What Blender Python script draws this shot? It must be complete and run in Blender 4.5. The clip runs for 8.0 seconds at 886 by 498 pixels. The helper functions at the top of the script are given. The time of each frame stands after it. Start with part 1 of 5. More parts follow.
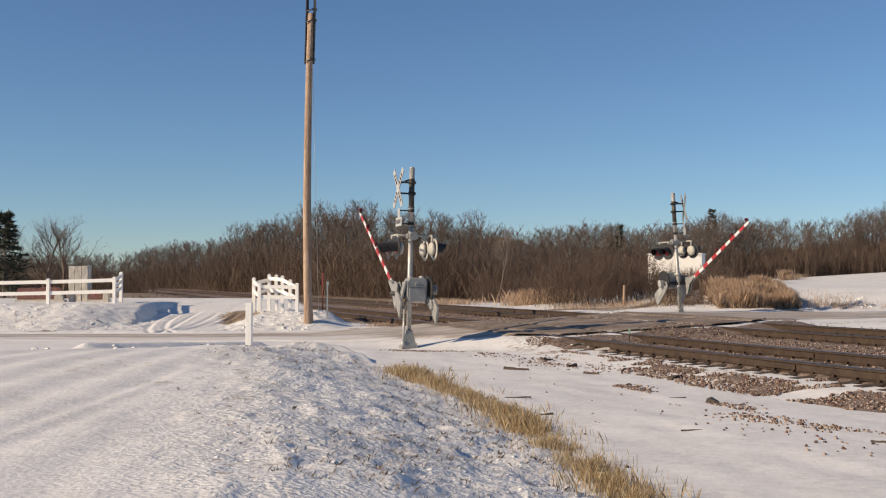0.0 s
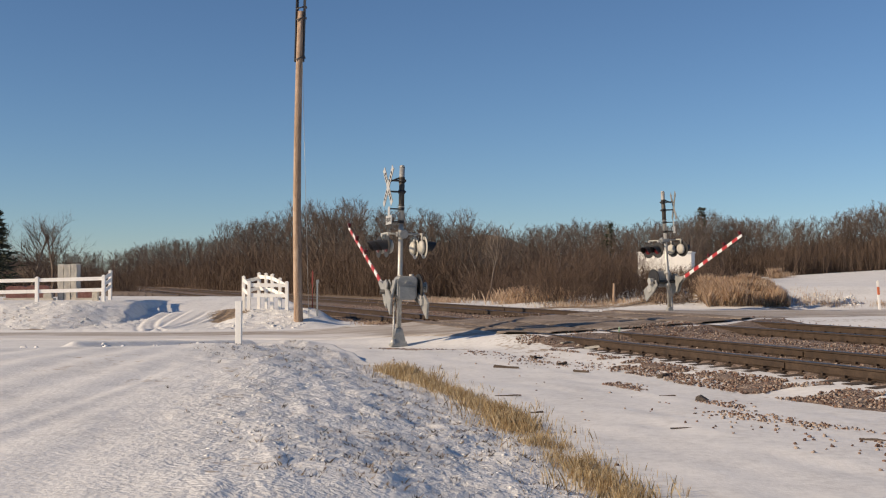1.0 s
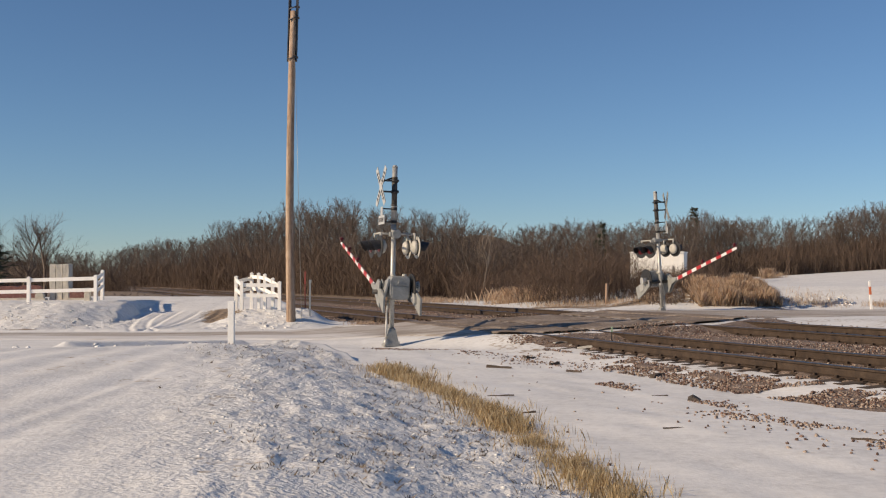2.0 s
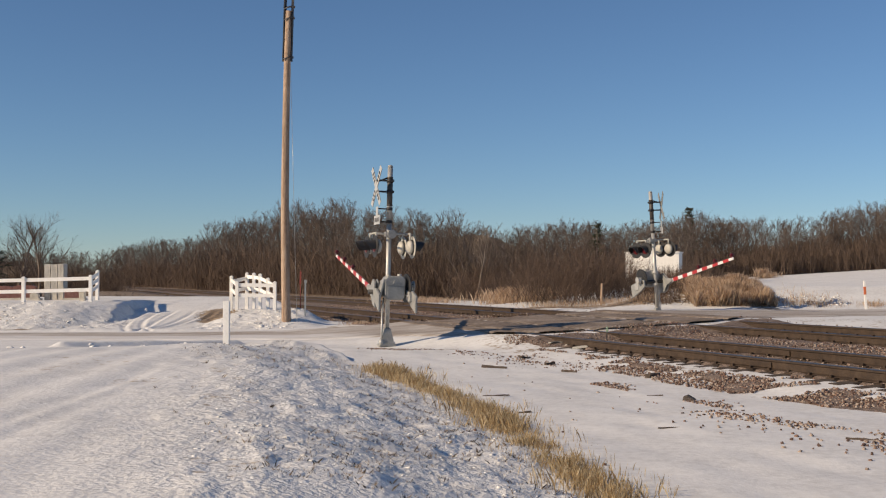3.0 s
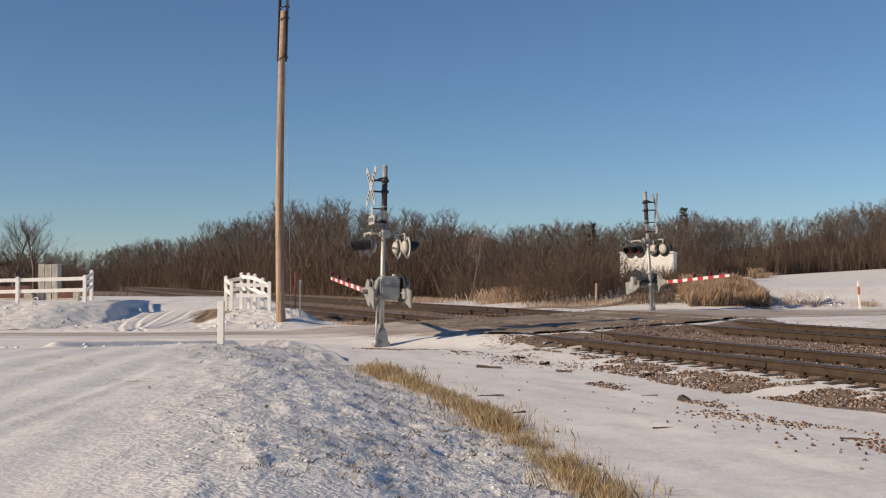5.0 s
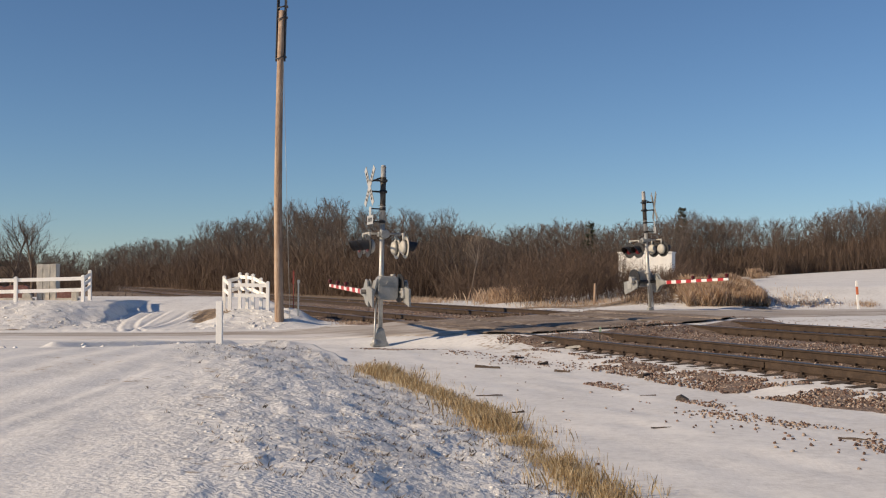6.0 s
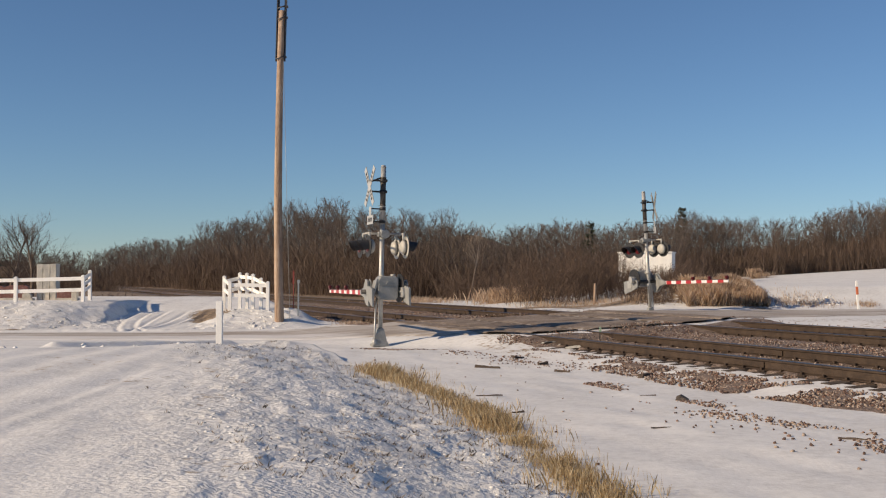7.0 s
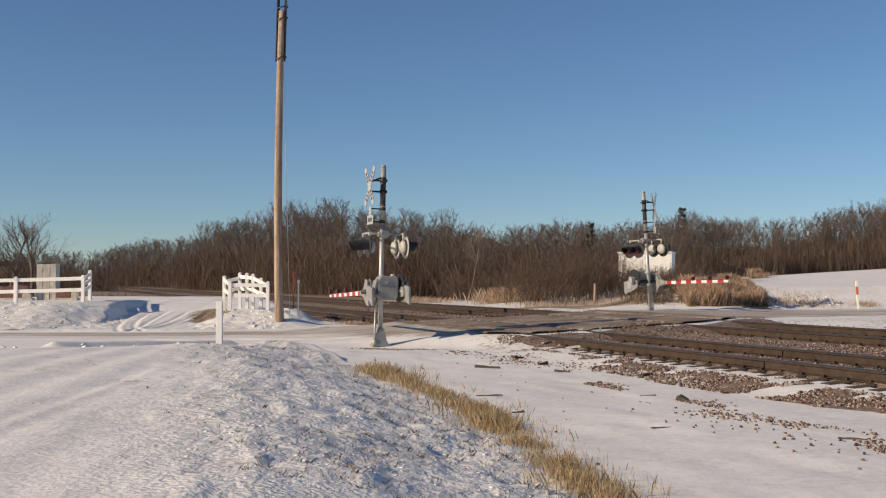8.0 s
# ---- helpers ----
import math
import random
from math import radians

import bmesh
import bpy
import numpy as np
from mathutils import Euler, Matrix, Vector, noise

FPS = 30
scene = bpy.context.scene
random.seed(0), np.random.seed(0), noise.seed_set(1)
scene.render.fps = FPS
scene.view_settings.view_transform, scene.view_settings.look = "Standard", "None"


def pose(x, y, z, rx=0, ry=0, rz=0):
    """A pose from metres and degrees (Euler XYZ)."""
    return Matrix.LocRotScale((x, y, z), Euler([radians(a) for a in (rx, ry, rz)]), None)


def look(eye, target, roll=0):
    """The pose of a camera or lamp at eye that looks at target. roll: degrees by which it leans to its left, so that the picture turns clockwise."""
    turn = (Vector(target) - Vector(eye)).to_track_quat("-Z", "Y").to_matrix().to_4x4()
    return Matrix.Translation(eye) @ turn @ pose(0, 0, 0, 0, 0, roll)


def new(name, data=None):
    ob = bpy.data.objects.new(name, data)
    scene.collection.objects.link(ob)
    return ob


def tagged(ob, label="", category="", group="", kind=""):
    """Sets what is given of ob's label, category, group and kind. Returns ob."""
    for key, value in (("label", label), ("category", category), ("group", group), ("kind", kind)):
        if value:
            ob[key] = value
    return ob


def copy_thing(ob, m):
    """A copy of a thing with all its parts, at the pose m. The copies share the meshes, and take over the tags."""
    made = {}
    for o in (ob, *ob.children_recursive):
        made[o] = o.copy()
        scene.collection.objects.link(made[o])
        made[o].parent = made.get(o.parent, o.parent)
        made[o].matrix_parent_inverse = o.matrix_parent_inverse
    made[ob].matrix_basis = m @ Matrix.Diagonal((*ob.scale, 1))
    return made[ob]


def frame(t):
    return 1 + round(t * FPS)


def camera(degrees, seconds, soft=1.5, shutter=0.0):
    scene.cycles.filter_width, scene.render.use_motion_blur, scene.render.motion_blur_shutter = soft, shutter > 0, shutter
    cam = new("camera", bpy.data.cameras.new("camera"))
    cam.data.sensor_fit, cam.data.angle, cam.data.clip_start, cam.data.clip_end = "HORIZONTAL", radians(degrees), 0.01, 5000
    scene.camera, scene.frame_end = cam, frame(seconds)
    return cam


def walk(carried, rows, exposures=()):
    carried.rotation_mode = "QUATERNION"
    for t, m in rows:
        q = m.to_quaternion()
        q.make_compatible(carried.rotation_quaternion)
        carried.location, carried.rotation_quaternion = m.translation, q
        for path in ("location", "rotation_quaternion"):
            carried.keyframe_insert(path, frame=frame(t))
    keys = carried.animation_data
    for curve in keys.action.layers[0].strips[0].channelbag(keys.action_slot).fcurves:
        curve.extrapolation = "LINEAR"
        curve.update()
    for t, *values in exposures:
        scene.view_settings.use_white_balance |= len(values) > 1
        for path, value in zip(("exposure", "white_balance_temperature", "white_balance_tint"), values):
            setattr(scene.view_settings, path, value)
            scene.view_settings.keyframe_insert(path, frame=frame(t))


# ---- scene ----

# camera on a tripod, a slow pan to the right that comes to rest
EYE = (0.0, 0.0, 1.66)
FOV = 42.8
cam = camera(FOV, 8.0, soft=1.15)
PAN = [(0.0, 1.45, 1.72), (0.25, 1.345, 1.67), (0.5, 1.235, 1.632), (0.75, 1.09, 1.632), (1.0, 0.945, 1.632), (1.25, 0.83, 1.632), (1.5, 0.735, 1.632),
       (2.0, 0.58, 1.632), (2.5, 0.45, 1.632), (3.0, 0.345, 1.632), (3.5, 0.257, 1.632), (4.0, 0.175, 1.632), (4.5, 0.13, 1.632), (5.2, 0.055, 1.632), (6.0, 0.0, 1.632), (8.0, 0.0, 1.632)]
walk(cam, [(t, pose(*EYE, 90 + up, 0, yaw)) for t, yaw, up in PAN],
     exposures=[(0.0, 0.14, 6800, 10), (0.5, 0.07, 6800, 10), (1.0, 0.03, 6800, 10), (1.5, 0.01, 6800, 10), (4.0, 0.0, 6800, 10), (8.0, 0.0, 6800, 10)])

# light: low clear winter sun, deep blue sky
SHADOW_AZ = radians(22)      # where shadows fall, from +x towards +y
SUN_UP = radians(25.5)
world = bpy.data.worlds.new("world")
scene.world = world
world.use_nodes = True
wn = world.node_tree.nodes
sky = wn.new("ShaderNodeTexSky")
sky.sky_type = "NISHITA"
sky.sun_disc = False
sky.sun_elevation = SUN_UP
sky.sun_rotation = math.atan2(-math.cos(SHADOW_AZ), -math.sin(SHADOW_AZ))
sky.air_density, sky.dust_density, sky.ozone_density = 1.0, 0.0, 6.0
sky.altitude = 1200
wn["Background"].inputs[1].default_value = 0.09
world.node_tree.links.new(sky.outputs[0], wn["Background"].inputs[0])
sun_data = bpy.data.lights.new("sun", "SUN")
sun_data.energy, sun_data.angle, sun_data.color = 4.9, radians(0.53), (1.0, 0.81, 0.60)
sun = new("sun", sun_data)
sun.matrix_world = look((0, 0, 60), (60 * math.cos(SHADOW_AZ) * math.cos(SUN_UP), 60 * math.sin(SHADOW_AZ) * math.cos(SUN_UP), 60 - 60 * math.sin(SUN_UP)))


# ---------------------------------------------------------------- materials
def mat(name, colours, scale=4.0, rough=0.7, metal=0.0, bump=0.0, bump_scale=None, stretch=(1, 1, 1), island=0.0, detail=6.0, grain=0.5):
    """Two scales of noise blend between the colours, with a fine relief."""
    m = bpy.data.materials.new(name)
    m.use_nodes = True
    nt = m.node_tree
    b = nt.nodes["Principled BSDF"]
    tc = nt.nodes.new("ShaderNodeTexCoord")
    mp = nt.nodes.new("ShaderNodeMapping")
    mp.inputs["Scale"].default_value = stretch
    nt.links.new(tc.outputs["Object"], mp.inputs[0])
    n1 = nt.nodes.new("ShaderNodeTexNoise")
    n1.inputs["Scale"].default_value, n1.inputs["Detail"].default_value = scale, detail
    n2 = nt.nodes.new("ShaderNodeTexNoise")
    n2.inputs["Scale"].default_value, n2.inputs["Detail"].default_value = scale * 9, 4
    nt.links.new(mp.outputs[0], n1.inputs[0])
    nt.links.new(mp.outputs[0], n2.inputs[0])
    mx = nt.nodes.new("ShaderNodeMix")
    mx.inputs[0].default_value = grain
    nt.links.new(n1.outputs[0], mx.inputs[2])
    nt.links.new(n2.outputs[0], mx.inputs[3])
    value = mx.outputs[0]
    if island:
        geo = nt.nodes.new("ShaderNodeNewGeometry")
        ma = nt.nodes.new("ShaderNodeMath")
        ma.operation = "MULTIPLY_ADD"
        ma.inputs[1].default_value = island
        nt.links.new(geo.outputs["Random Per Island"], ma.inputs[0])
        nt.links.new(value, ma.inputs[2])
        sb = nt.nodes.new("ShaderNodeMath")
        sb.operation = "SUBTRACT"
        sb.inputs[1].default_value = island / 2
        nt.links.new(ma.outputs[0], sb.inputs[0])
        value = sb.outputs[0]
    ramp = nt.nodes.new("ShaderNodeValToRGB")
    el = ramp.color_ramp.elements
    while len(el) < len(colours):
        el.new(0.5)
    lo, hi = (0.2, 0.8) if island else (0.36, 0.64)
    for i, c in enumerate(colours):
        el[i].position = lo + (hi - lo) * i / max(1, len(colours) - 1)
        el[i].color = (*c, 1)
    nt.links.new(value, ramp.inputs[0])
    nt.links.new(ramp.outputs[0], b.inputs["Base Color"])
    b.inputs["Roughness"].default_value, b.inputs["Metallic"].default_value = rough, metal
    if bump:
        n3 = nt.nodes.new("ShaderNodeTexNoise")
        n3.inputs["Scale"].default_value, n3.inputs["Detail"].default_value = bump_scale or scale * 6, 5
        nt.links.new(mp.outputs[0], n3.inputs[0])
        bp = nt.nodes.new("ShaderNodeBump")
        bp.inputs["Distance"].default_value = bump
        nt.links.new(n3.outputs[0], bp.inputs["Height"])
        nt.links.new(bp.outputs[0], b.inputs["Normal"])
    return m


SNOW = mat("snow", [(0.62, 0.615, 0.60), (0.73, 0.727, 0.71), (0.79, 0.787, 0.77)], 0.9, 0.75, bump=0.03, bump_scale=19)


def bare_earth(m, colours):
    """Where the ground's own "bare" value is high, earth and dead stalks show instead of snow."""
    nt = m.node_tree
    b = nt.nodes["Principled BSDF"]
    old = b.inputs["Base Color"].links[0].from_socket
    at = nt.nodes.new("ShaderNodeAttribute")
    at.attribute_name = "bare"
    tc = nt.nodes.new("ShaderNodeTexCoord")
    n = nt.nodes.new("ShaderNodeTexNoise")
    n.inputs["Scale"].default_value, n.inputs["Detail"].default_value = 7.0, 8
    nt.links.new(tc.outputs["Object"], n.inputs[0])
    add = nt.nodes.new("ShaderNodeMath")
    add.operation = "ADD"
    nt.links.new(at.outputs["Fac"], add.inputs[0])
    nt.links.new(n.outputs[0], add.inputs[1])
    edge = nt.nodes.new("ShaderNodeMapRange")
    edge.inputs[1].default_value, edge.inputs[2].default_value = 0.98, 1.12
    nt.links.new(add.outputs[0], edge.inputs[0])
    tone = nt.nodes.new("ShaderNodeValToRGB")
    tone.color_ramp.elements[0].position, tone.color_ramp.elements[1].position = 0.35, 0.65
    tone.color_ramp.elements[0].color, tone.color_ramp.elements[1].color = (*colours[0], 1), (*colours[1], 1)
    nt.links.new(n.outputs[0], tone.inputs[0])
    mx = nt.nodes.new("ShaderNodeMix")
    mx.data_type = "RGBA"
    nt.links.new(edge.outputs[0], mx.inputs[0])
    nt.links.new(old, mx.inputs[6])
    nt.links.new(tone.outputs[0], mx.inputs[7])
    nt.links.new(mx.outputs[2], b.inputs["Base Color"])


bare_earth(SNOW, ((0.14, 0.10, 0.068), (0.34, 0.255, 0.165)))


def crusted(m):
    nt = m.node_tree
    bp = [n for n in nt.nodes if n.bl_idname == "ShaderNodeBump"][0]
    at = nt.nodes.new("ShaderNodeAttribute")
    at.attribute_name = "crust"
    nt.links.new(at.outputs["Fac"], bp.inputs["Strength"])


crusted(SNOW)
ROAD = mat("packed_road", [(0.23, 0.19, 0.155), (0.39, 0.345, 0.30), (0.60, 0.575, 0.55)], 0.8, 0.85, bump=0.01, bump_scale=25, stretch=(0.25, 1.4, 1), grain=0.35)


def snowed_over(m):
    """Packed snow lies over the surface where its "cover" value and a ragged noise meet."""
    nt = m.node_tree
    b = nt.nodes["Principled BSDF"]
    old = b.inputs["Base Color"].links[0].from_socket
    at = nt.nodes.new("ShaderNodeAttribute")
    at.attribute_name = "cover"
    tc = nt.nodes.new("ShaderNodeTexCoord")
    mp = nt.nodes.new("ShaderNodeMapping")
    mp.inputs["Scale"].default_value = (0.4, 1.6, 1)
    nt.links.new(tc.outputs["Object"], mp.inputs[0])
    n = nt.nodes.new("ShaderNodeTexNoise")
    n.inputs["Scale"].default_value, n.inputs["Detail"].default_value = 1.6, 9
    nt.links.new(mp.outputs[0], n.inputs[0])
    add = nt.nodes.new("ShaderNodeMath")
    add.operation = "ADD"
    nt.links.new(at.outputs["Fac"], add.inputs[0])
    nt.links.new(n.outputs[0], add.inputs[1])
    edge = nt.nodes.new("ShaderNodeMapRange")
    edge.inputs[1].default_value, edge.inputs[2].default_value, edge.inputs[4].default_value = 0.85, 1.25, 0.92
    nt.links.new(add.outputs[0], edge.inputs[0])
    mx = nt.nodes.new("ShaderNodeMix")
    mx.data_type = "RGBA"
    mx.inputs[7].default_value = (0.69, 0.68, 0.67, 1)
    nt.links.new(edge.outputs[0], mx.inputs[0])
    nt.links.new(old, mx.inputs[6])
    nt.links.new(mx.outputs[2], b.inputs["Base Color"])


snowed_over(ROAD)
BALLAST = mat("ballast_bed", [(0.09, 0.065, 0.05), (0.19, 0.14, 0.11), (0.30, 0.235, 0.19)], 6.0, 0.9, bump=0.05, bump_scale=22)
STONE = mat("ballast_stone", [(0.085, 0.05, 0.038), (0.225, 0.132, 0.095), (0.22, 0.165, 0.133), (0.36, 0.29, 0.24)], 5.0, 0.85, island=1.1)
DARKROCK = mat("dark_rock", [(0.03, 0.025, 0.022), (0.07, 0.058, 0.05), (0.13, 0.105, 0.09)], 9.0, 0.85, bump=0.01)
RUST = mat("rusty_rail", [(0.034, 0.023, 0.016), (0.058, 0.038, 0.025), (0.085, 0.058, 0.039)], 5.0, 0.7, 0.3, bump=0.003)
RAILHEAD = mat("worn_rail_head", [(0.10, 0.10, 0.11), (0.17, 0.17, 0.18)], 6.0, 0.35, 0.9)
TIE = mat("creosoted_timber", [(0.035, 0.026, 0.02), (0.075, 0.055, 0.042), (0.12, 0.095, 0.075)], 3.0, 0.9, bump=0.01, stretch=(1, 6, 6))
ASPHALT = mat("crossing_asphalt", [(0.10, 0.075, 0.056), (0.20, 0.155, 0.118), (0.34, 0.285, 0.235)], 1.1, 0.9, bump=0.006, bump_scale=40)
SILVER = mat("aluminium_paint", [(0.30, 0.30, 0.29), (0.44, 0.44, 0.42), (0.55, 0.54, 0.51)], 5.0, 0.45, 0.35, bump=0.002, stretch=(1, 1, 0.4))
GREY = mat("grey_enamel", [(0.20, 0.205, 0.20), (0.27, 0.275, 0.265), (0.34, 0.34, 0.33)], 5.0, 0.5, 0.1, bump=0.002)
BLACK = mat("black_enamel", [(0.012, 0.012, 0.013), (0.025, 0.025, 0.027), (0.045, 0.043, 0.04)], 6.0, 0.55)
PALE = mat("pale_housing", [(0.33, 0.32, 0.28), (0.43, 0.415, 0.37), (0.52, 0.50, 0.45)], 6.0, 0.5)
# dark tone for the tube that stands in for shade on the mast
MASTSHADE = mat("mast_shade", [(0.045, 0.042, 0.04), (0.085, 0.078, 0.07), (0.15, 0.135, 0.115)], 6.0, 0.6, 0.3, stretch=(1, 1, 0.3))
REDLENS = mat("red_lens", [(0.06, 0.006, 0.008), (0.12, 0.01, 0.014)], 9.0, 0.3)
REDTAPE = mat("red_sheeting", [(0.34, 0.025, 0.03), (0.46, 0.04, 0.045)], 8.0, 0.45)
WHITETAPE = mat("white_sheeting", [(0.62, 0.62, 0.62), (0.76, 0.76, 0.75)], 8.0, 0.45)
VINYL = mat("white_vinyl", [(0.82, 0.80, 0.75), (0.89, 0.87, 0.82), (0.91, 0.89, 0.84)], 2.0, 0.5, bump=0.001)
POLEWOOD = mat("weathered_pole", [(0.15, 0.09, 0.058), (0.35, 0.245, 0.17), (0.52, 0.40, 0.305)], 3.0, 0.85, bump=0.01, stretch=(4, 4, 0.22))
GALV = mat("galvanised_steel", [(0.30, 0.32, 0.33), (0.42, 0.44, 0.45)], 9.0, 0.4, 0.7)
CONDUIT = mat("dark_conduit", [(0.035, 0.035, 0.04), (0.07, 0.07, 0.075)], 9.0, 0.5)
CONCRETE = mat("rough_concrete", [(0.36, 0.34, 0.29), (0.47, 0.44, 0.385), (0.55, 0.515, 0.45)], 3.0, 0.9, bump=0.03, bump_scale=9)
GRANITE = mat("red_granite", [(0.10, 0.04, 0.032), (0.17, 0.075, 0.06), (0.25, 0.13, 0.11)], 8.0, 0.4)
HUTWHITE = mat("white_hut_paint", [(0.70, 0.69, 0.66), (0.80, 0.79, 0.75)], 1.2, 0.55, bump=0.002, stretch=(6, 6, 0.7))
BARK = mat("bare_bark", [(0.066, 0.049, 0.04), (0.122, 0.093, 0.076), (0.225, 0.187, 0.16)], 0.35, 0.95, island=0.5)
BRUSH = mat("brown_brush", [(0.07, 0.047, 0.035), (0.115, 0.079, 0.059), (0.175, 0.125, 0.093)], 0.25, 0.95, island=0.6)
NEARBRUSH = mat("reddish_brush", [(0.07, 0.046, 0.034), (0.112, 0.075, 0.055), (0.18, 0.126, 0.093)], 0.6, 0.95, island=0.6)
PALEBARK = mat("pale_bark", [(0.15, 0.12, 0.097), (0.28, 0.24, 0.20)], 3.0, 0.9)
GRASS = mat("dry_grass", [(0.30, 0.21, 0.11), (0.47, 0.35, 0.19), (0.66, 0.54, 0.35)], 3.0, 0.9, island=0.8)
TANGRASS = mat("tan_reed", [(0.40, 0.275, 0.185), (0.54, 0.40, 0.28), (0.68, 0.54, 0.40)], 1.5, 0.9, island=0.8)
WEED = mat("dead_weed", [(0.045, 0.035, 0.026), (0.09, 0.07, 0.05), (0.22, 0.165, 0.105)], 3.0, 0.95, island=0.8)
NEEDLE = mat("conifer_needle", [(0.022, 0.028, 0.018), (0.045, 0.052, 0.034), (0.075, 0.078, 0.052)], 2.0, 0.9, island=0.7)


def thin_leaf(m):
    """Dry blades let some of the light through."""
    nt = m.node_tree
    b = nt.nodes["Principled BSDF"]
    tr = nt.nodes.new("ShaderNodeBsdfTranslucent")
    nt.links.new(b.inputs["Base Color"].links[0].from_socket, tr.inputs[0])
    mx = nt.nodes.new("ShaderNodeMixShader")
    mx.inputs[0].default_value = 0.5
    nt.links.new(b.outputs[0], mx.inputs[1])
    nt.links.new(tr.outputs[0], mx.inputs[2])
    out = [n for n in nt.nodes if n.bl_idname == "ShaderNodeOutputMaterial"][0]
    nt.links.new(mx.outputs[0], out.inputs[0])


thin_leaf(GRASS)
thin_leaf(TANGRASS)
PALEGREEN = mat("pale_green_plastic", [(0.25, 0.36, 0.24), (0.38, 0.50, 0.36)], 6.0, 0.5)
REDPLASTIC = mat("faded_red_plastic", [(0.22, 0.045, 0.035), (0.30, 0.07, 0.05)], 6.0, 0.6)
ORANGE = mat("orange_sheeting", [(0.55, 0.13, 0.05), (0.66, 0.19, 0.08)], 6.0, 0.5)
SIGNWHITE = mat("sign_sheeting", [(0.40, 0.40, 0.39), (0.54, 0.54, 0.52)], 5.0, 0.45, 0.2)


# ---------------------------------------------------------------- mesh helpers
def part(name, bm, material, parent=None, label="", smooth=False):
    me = bpy.data.meshes.new(name)
    bm.normal_update()
    bm.to_mesh(me)
    bm.free()
    for m in (material if isinstance(material, (list, tuple)) else [material]):
        me.materials.append(m)
    if smooth:
        for f in me.polygons:
            f.use_smooth = True
    ob = new(name, me)
    if parent:
        ob.parent = parent
    return tagged(ob, label)


def thing(name, m, label, category, group="", kind=""):
    ob = new(name)
    ob.matrix_basis = m
    return tagged(ob, label, category, group, kind)


def box(bm, size, at=(0, 0, 0), turn=(0, 0, 0), bevel=0.0, index=0):
    r = bmesh.ops.create_cube(bm, size=1.0)
    vs = r["verts"]
    bmesh.ops.scale(bm, vec=size, verts=vs)
    fs = {f for v in vs for f in v.link_faces}
    for f in fs:
        f.material_index = index
    if bevel:
        es = list({e for v in vs for e in v.link_edges})
        out = bmesh.ops.bevel(bm, geom=es, offset=bevel, segments=2, affect="EDGES", profile=0.6)
        vs = list({v for f in out["faces"] for v in f.verts} | {v for v in vs if v.is_valid})
        for f in {f for v in vs for f in v.link_faces}:
            f.material_index = index
    bmesh.ops.transform(bm, matrix=pose(*at, *turn), verts=vs)
    return bm


def rod(bm, a, b, r1, r2=None, n=10, index=0, caps=True):
    a, b = Vector(a), Vector(b)
    d = b - a
    out = bmesh.ops.create_cone(bm, cap_ends=caps, segments=n, radius1=r1, radius2=r1 if r2 is None else r2, depth=d.length)
    m = Matrix.Translation((a + b) / 2) @ d.to_track_quat("Z", "Y").to_matrix().to_4x4()
    bmesh.ops.transform(bm, matrix=m, verts=out["verts"])
    for f in {f for v in out["verts"] for f in v.link_faces}:
        f.material_index = index
        f.smooth = len(f.verts) == 4
    return bm


def prism(bm, outline, depth, m=Matrix(), bevel=0.0, index=0):
    """A plate: the outline lies in x and z, depth along y, centred."""
    vs = [bm.verts.new((x, -depth / 2, z)) for x, z in outline]
    f = bm.faces.new(vs)
    ext = bmesh.ops.extrude_face_region(bm, geom=[f])
    nv = [g for g in ext["geom"] if isinstance(g, bmesh.types.BMVert)]
    bmesh.ops.translate(bm, vec=(0, depth, 0), verts=nv)
    allv = vs + nv
    bmesh.ops.recalc_face_normals(bm, faces=list({f for v in allv for f in v.link_faces}))
    if bevel:
        es = list({e for v in allv for e in v.link_edges})
        out = bmesh.ops.bevel(bm, geom=es, offset=bevel, segments=1, affect="EDGES")
        allv = list({v for f in out["faces"] for v in f.verts} | {v for v in allv if v.is_valid})
    for f in {f for v in allv for f in v.link_faces}:
        f.material_index = index
    bmesh.ops.transform(bm, matrix=m, verts=allv)
    return bm


def raw(name, verts, faces, material, smooth=False):
    me = bpy.data.meshes.new(name)
    verts, faces = np.asarray(verts, dtype=np.float32), np.asarray(faces, dtype=np.int32)
    k = faces.shape[1]
    me.vertices.add(len(verts))
    me.vertices.foreach_set("co", verts.ravel())
    me.loops.add(faces.size)
    me.loops.foreach_set("vertex_index", faces.ravel())
    me.polygons.add(len(faces))
    me.polygons.foreach_set("loop_start", np.arange(0, faces.size, k, dtype=np.int32))
    me.update(calc_edges=True)
    if smooth:
        me.polygons.foreach_set("use_smooth", np.ones(len(faces), dtype=bool))
    me.materials.append(material)
    return new(name, me)


def spread(template, places):
    """Copies of (verts, faces) at rows of x, y, z, turn, width scale, height scale, joined."""
    v, f = template
    out_v, out_f = [], []
    for i, (x, y, z, a, sw, sh) in enumerate(places):
        c, s = math.cos(a), math.sin(a)
        w = np.empty_like(v)
        w[:, 0] = (v[:, 0] * c - v[:, 1] * s) * sw + x
        w[:, 1] = (v[:, 0] * s + v[:, 1] * c) * sw + y
        w[:, 2] = v[:, 2] * sh + z
        out_v.append(w)
        out_f.append(f + i * len(v))
    return np.concatenate(out_v), np.concatenate(out_f)


def joined(pairs):
    vs, fs, n = [], [], 0
    for v, f in pairs:
        vs.append(v)
        fs.append(f + n)
        n += len(v)
    return np.concatenate(vs), np.concatenate(fs)


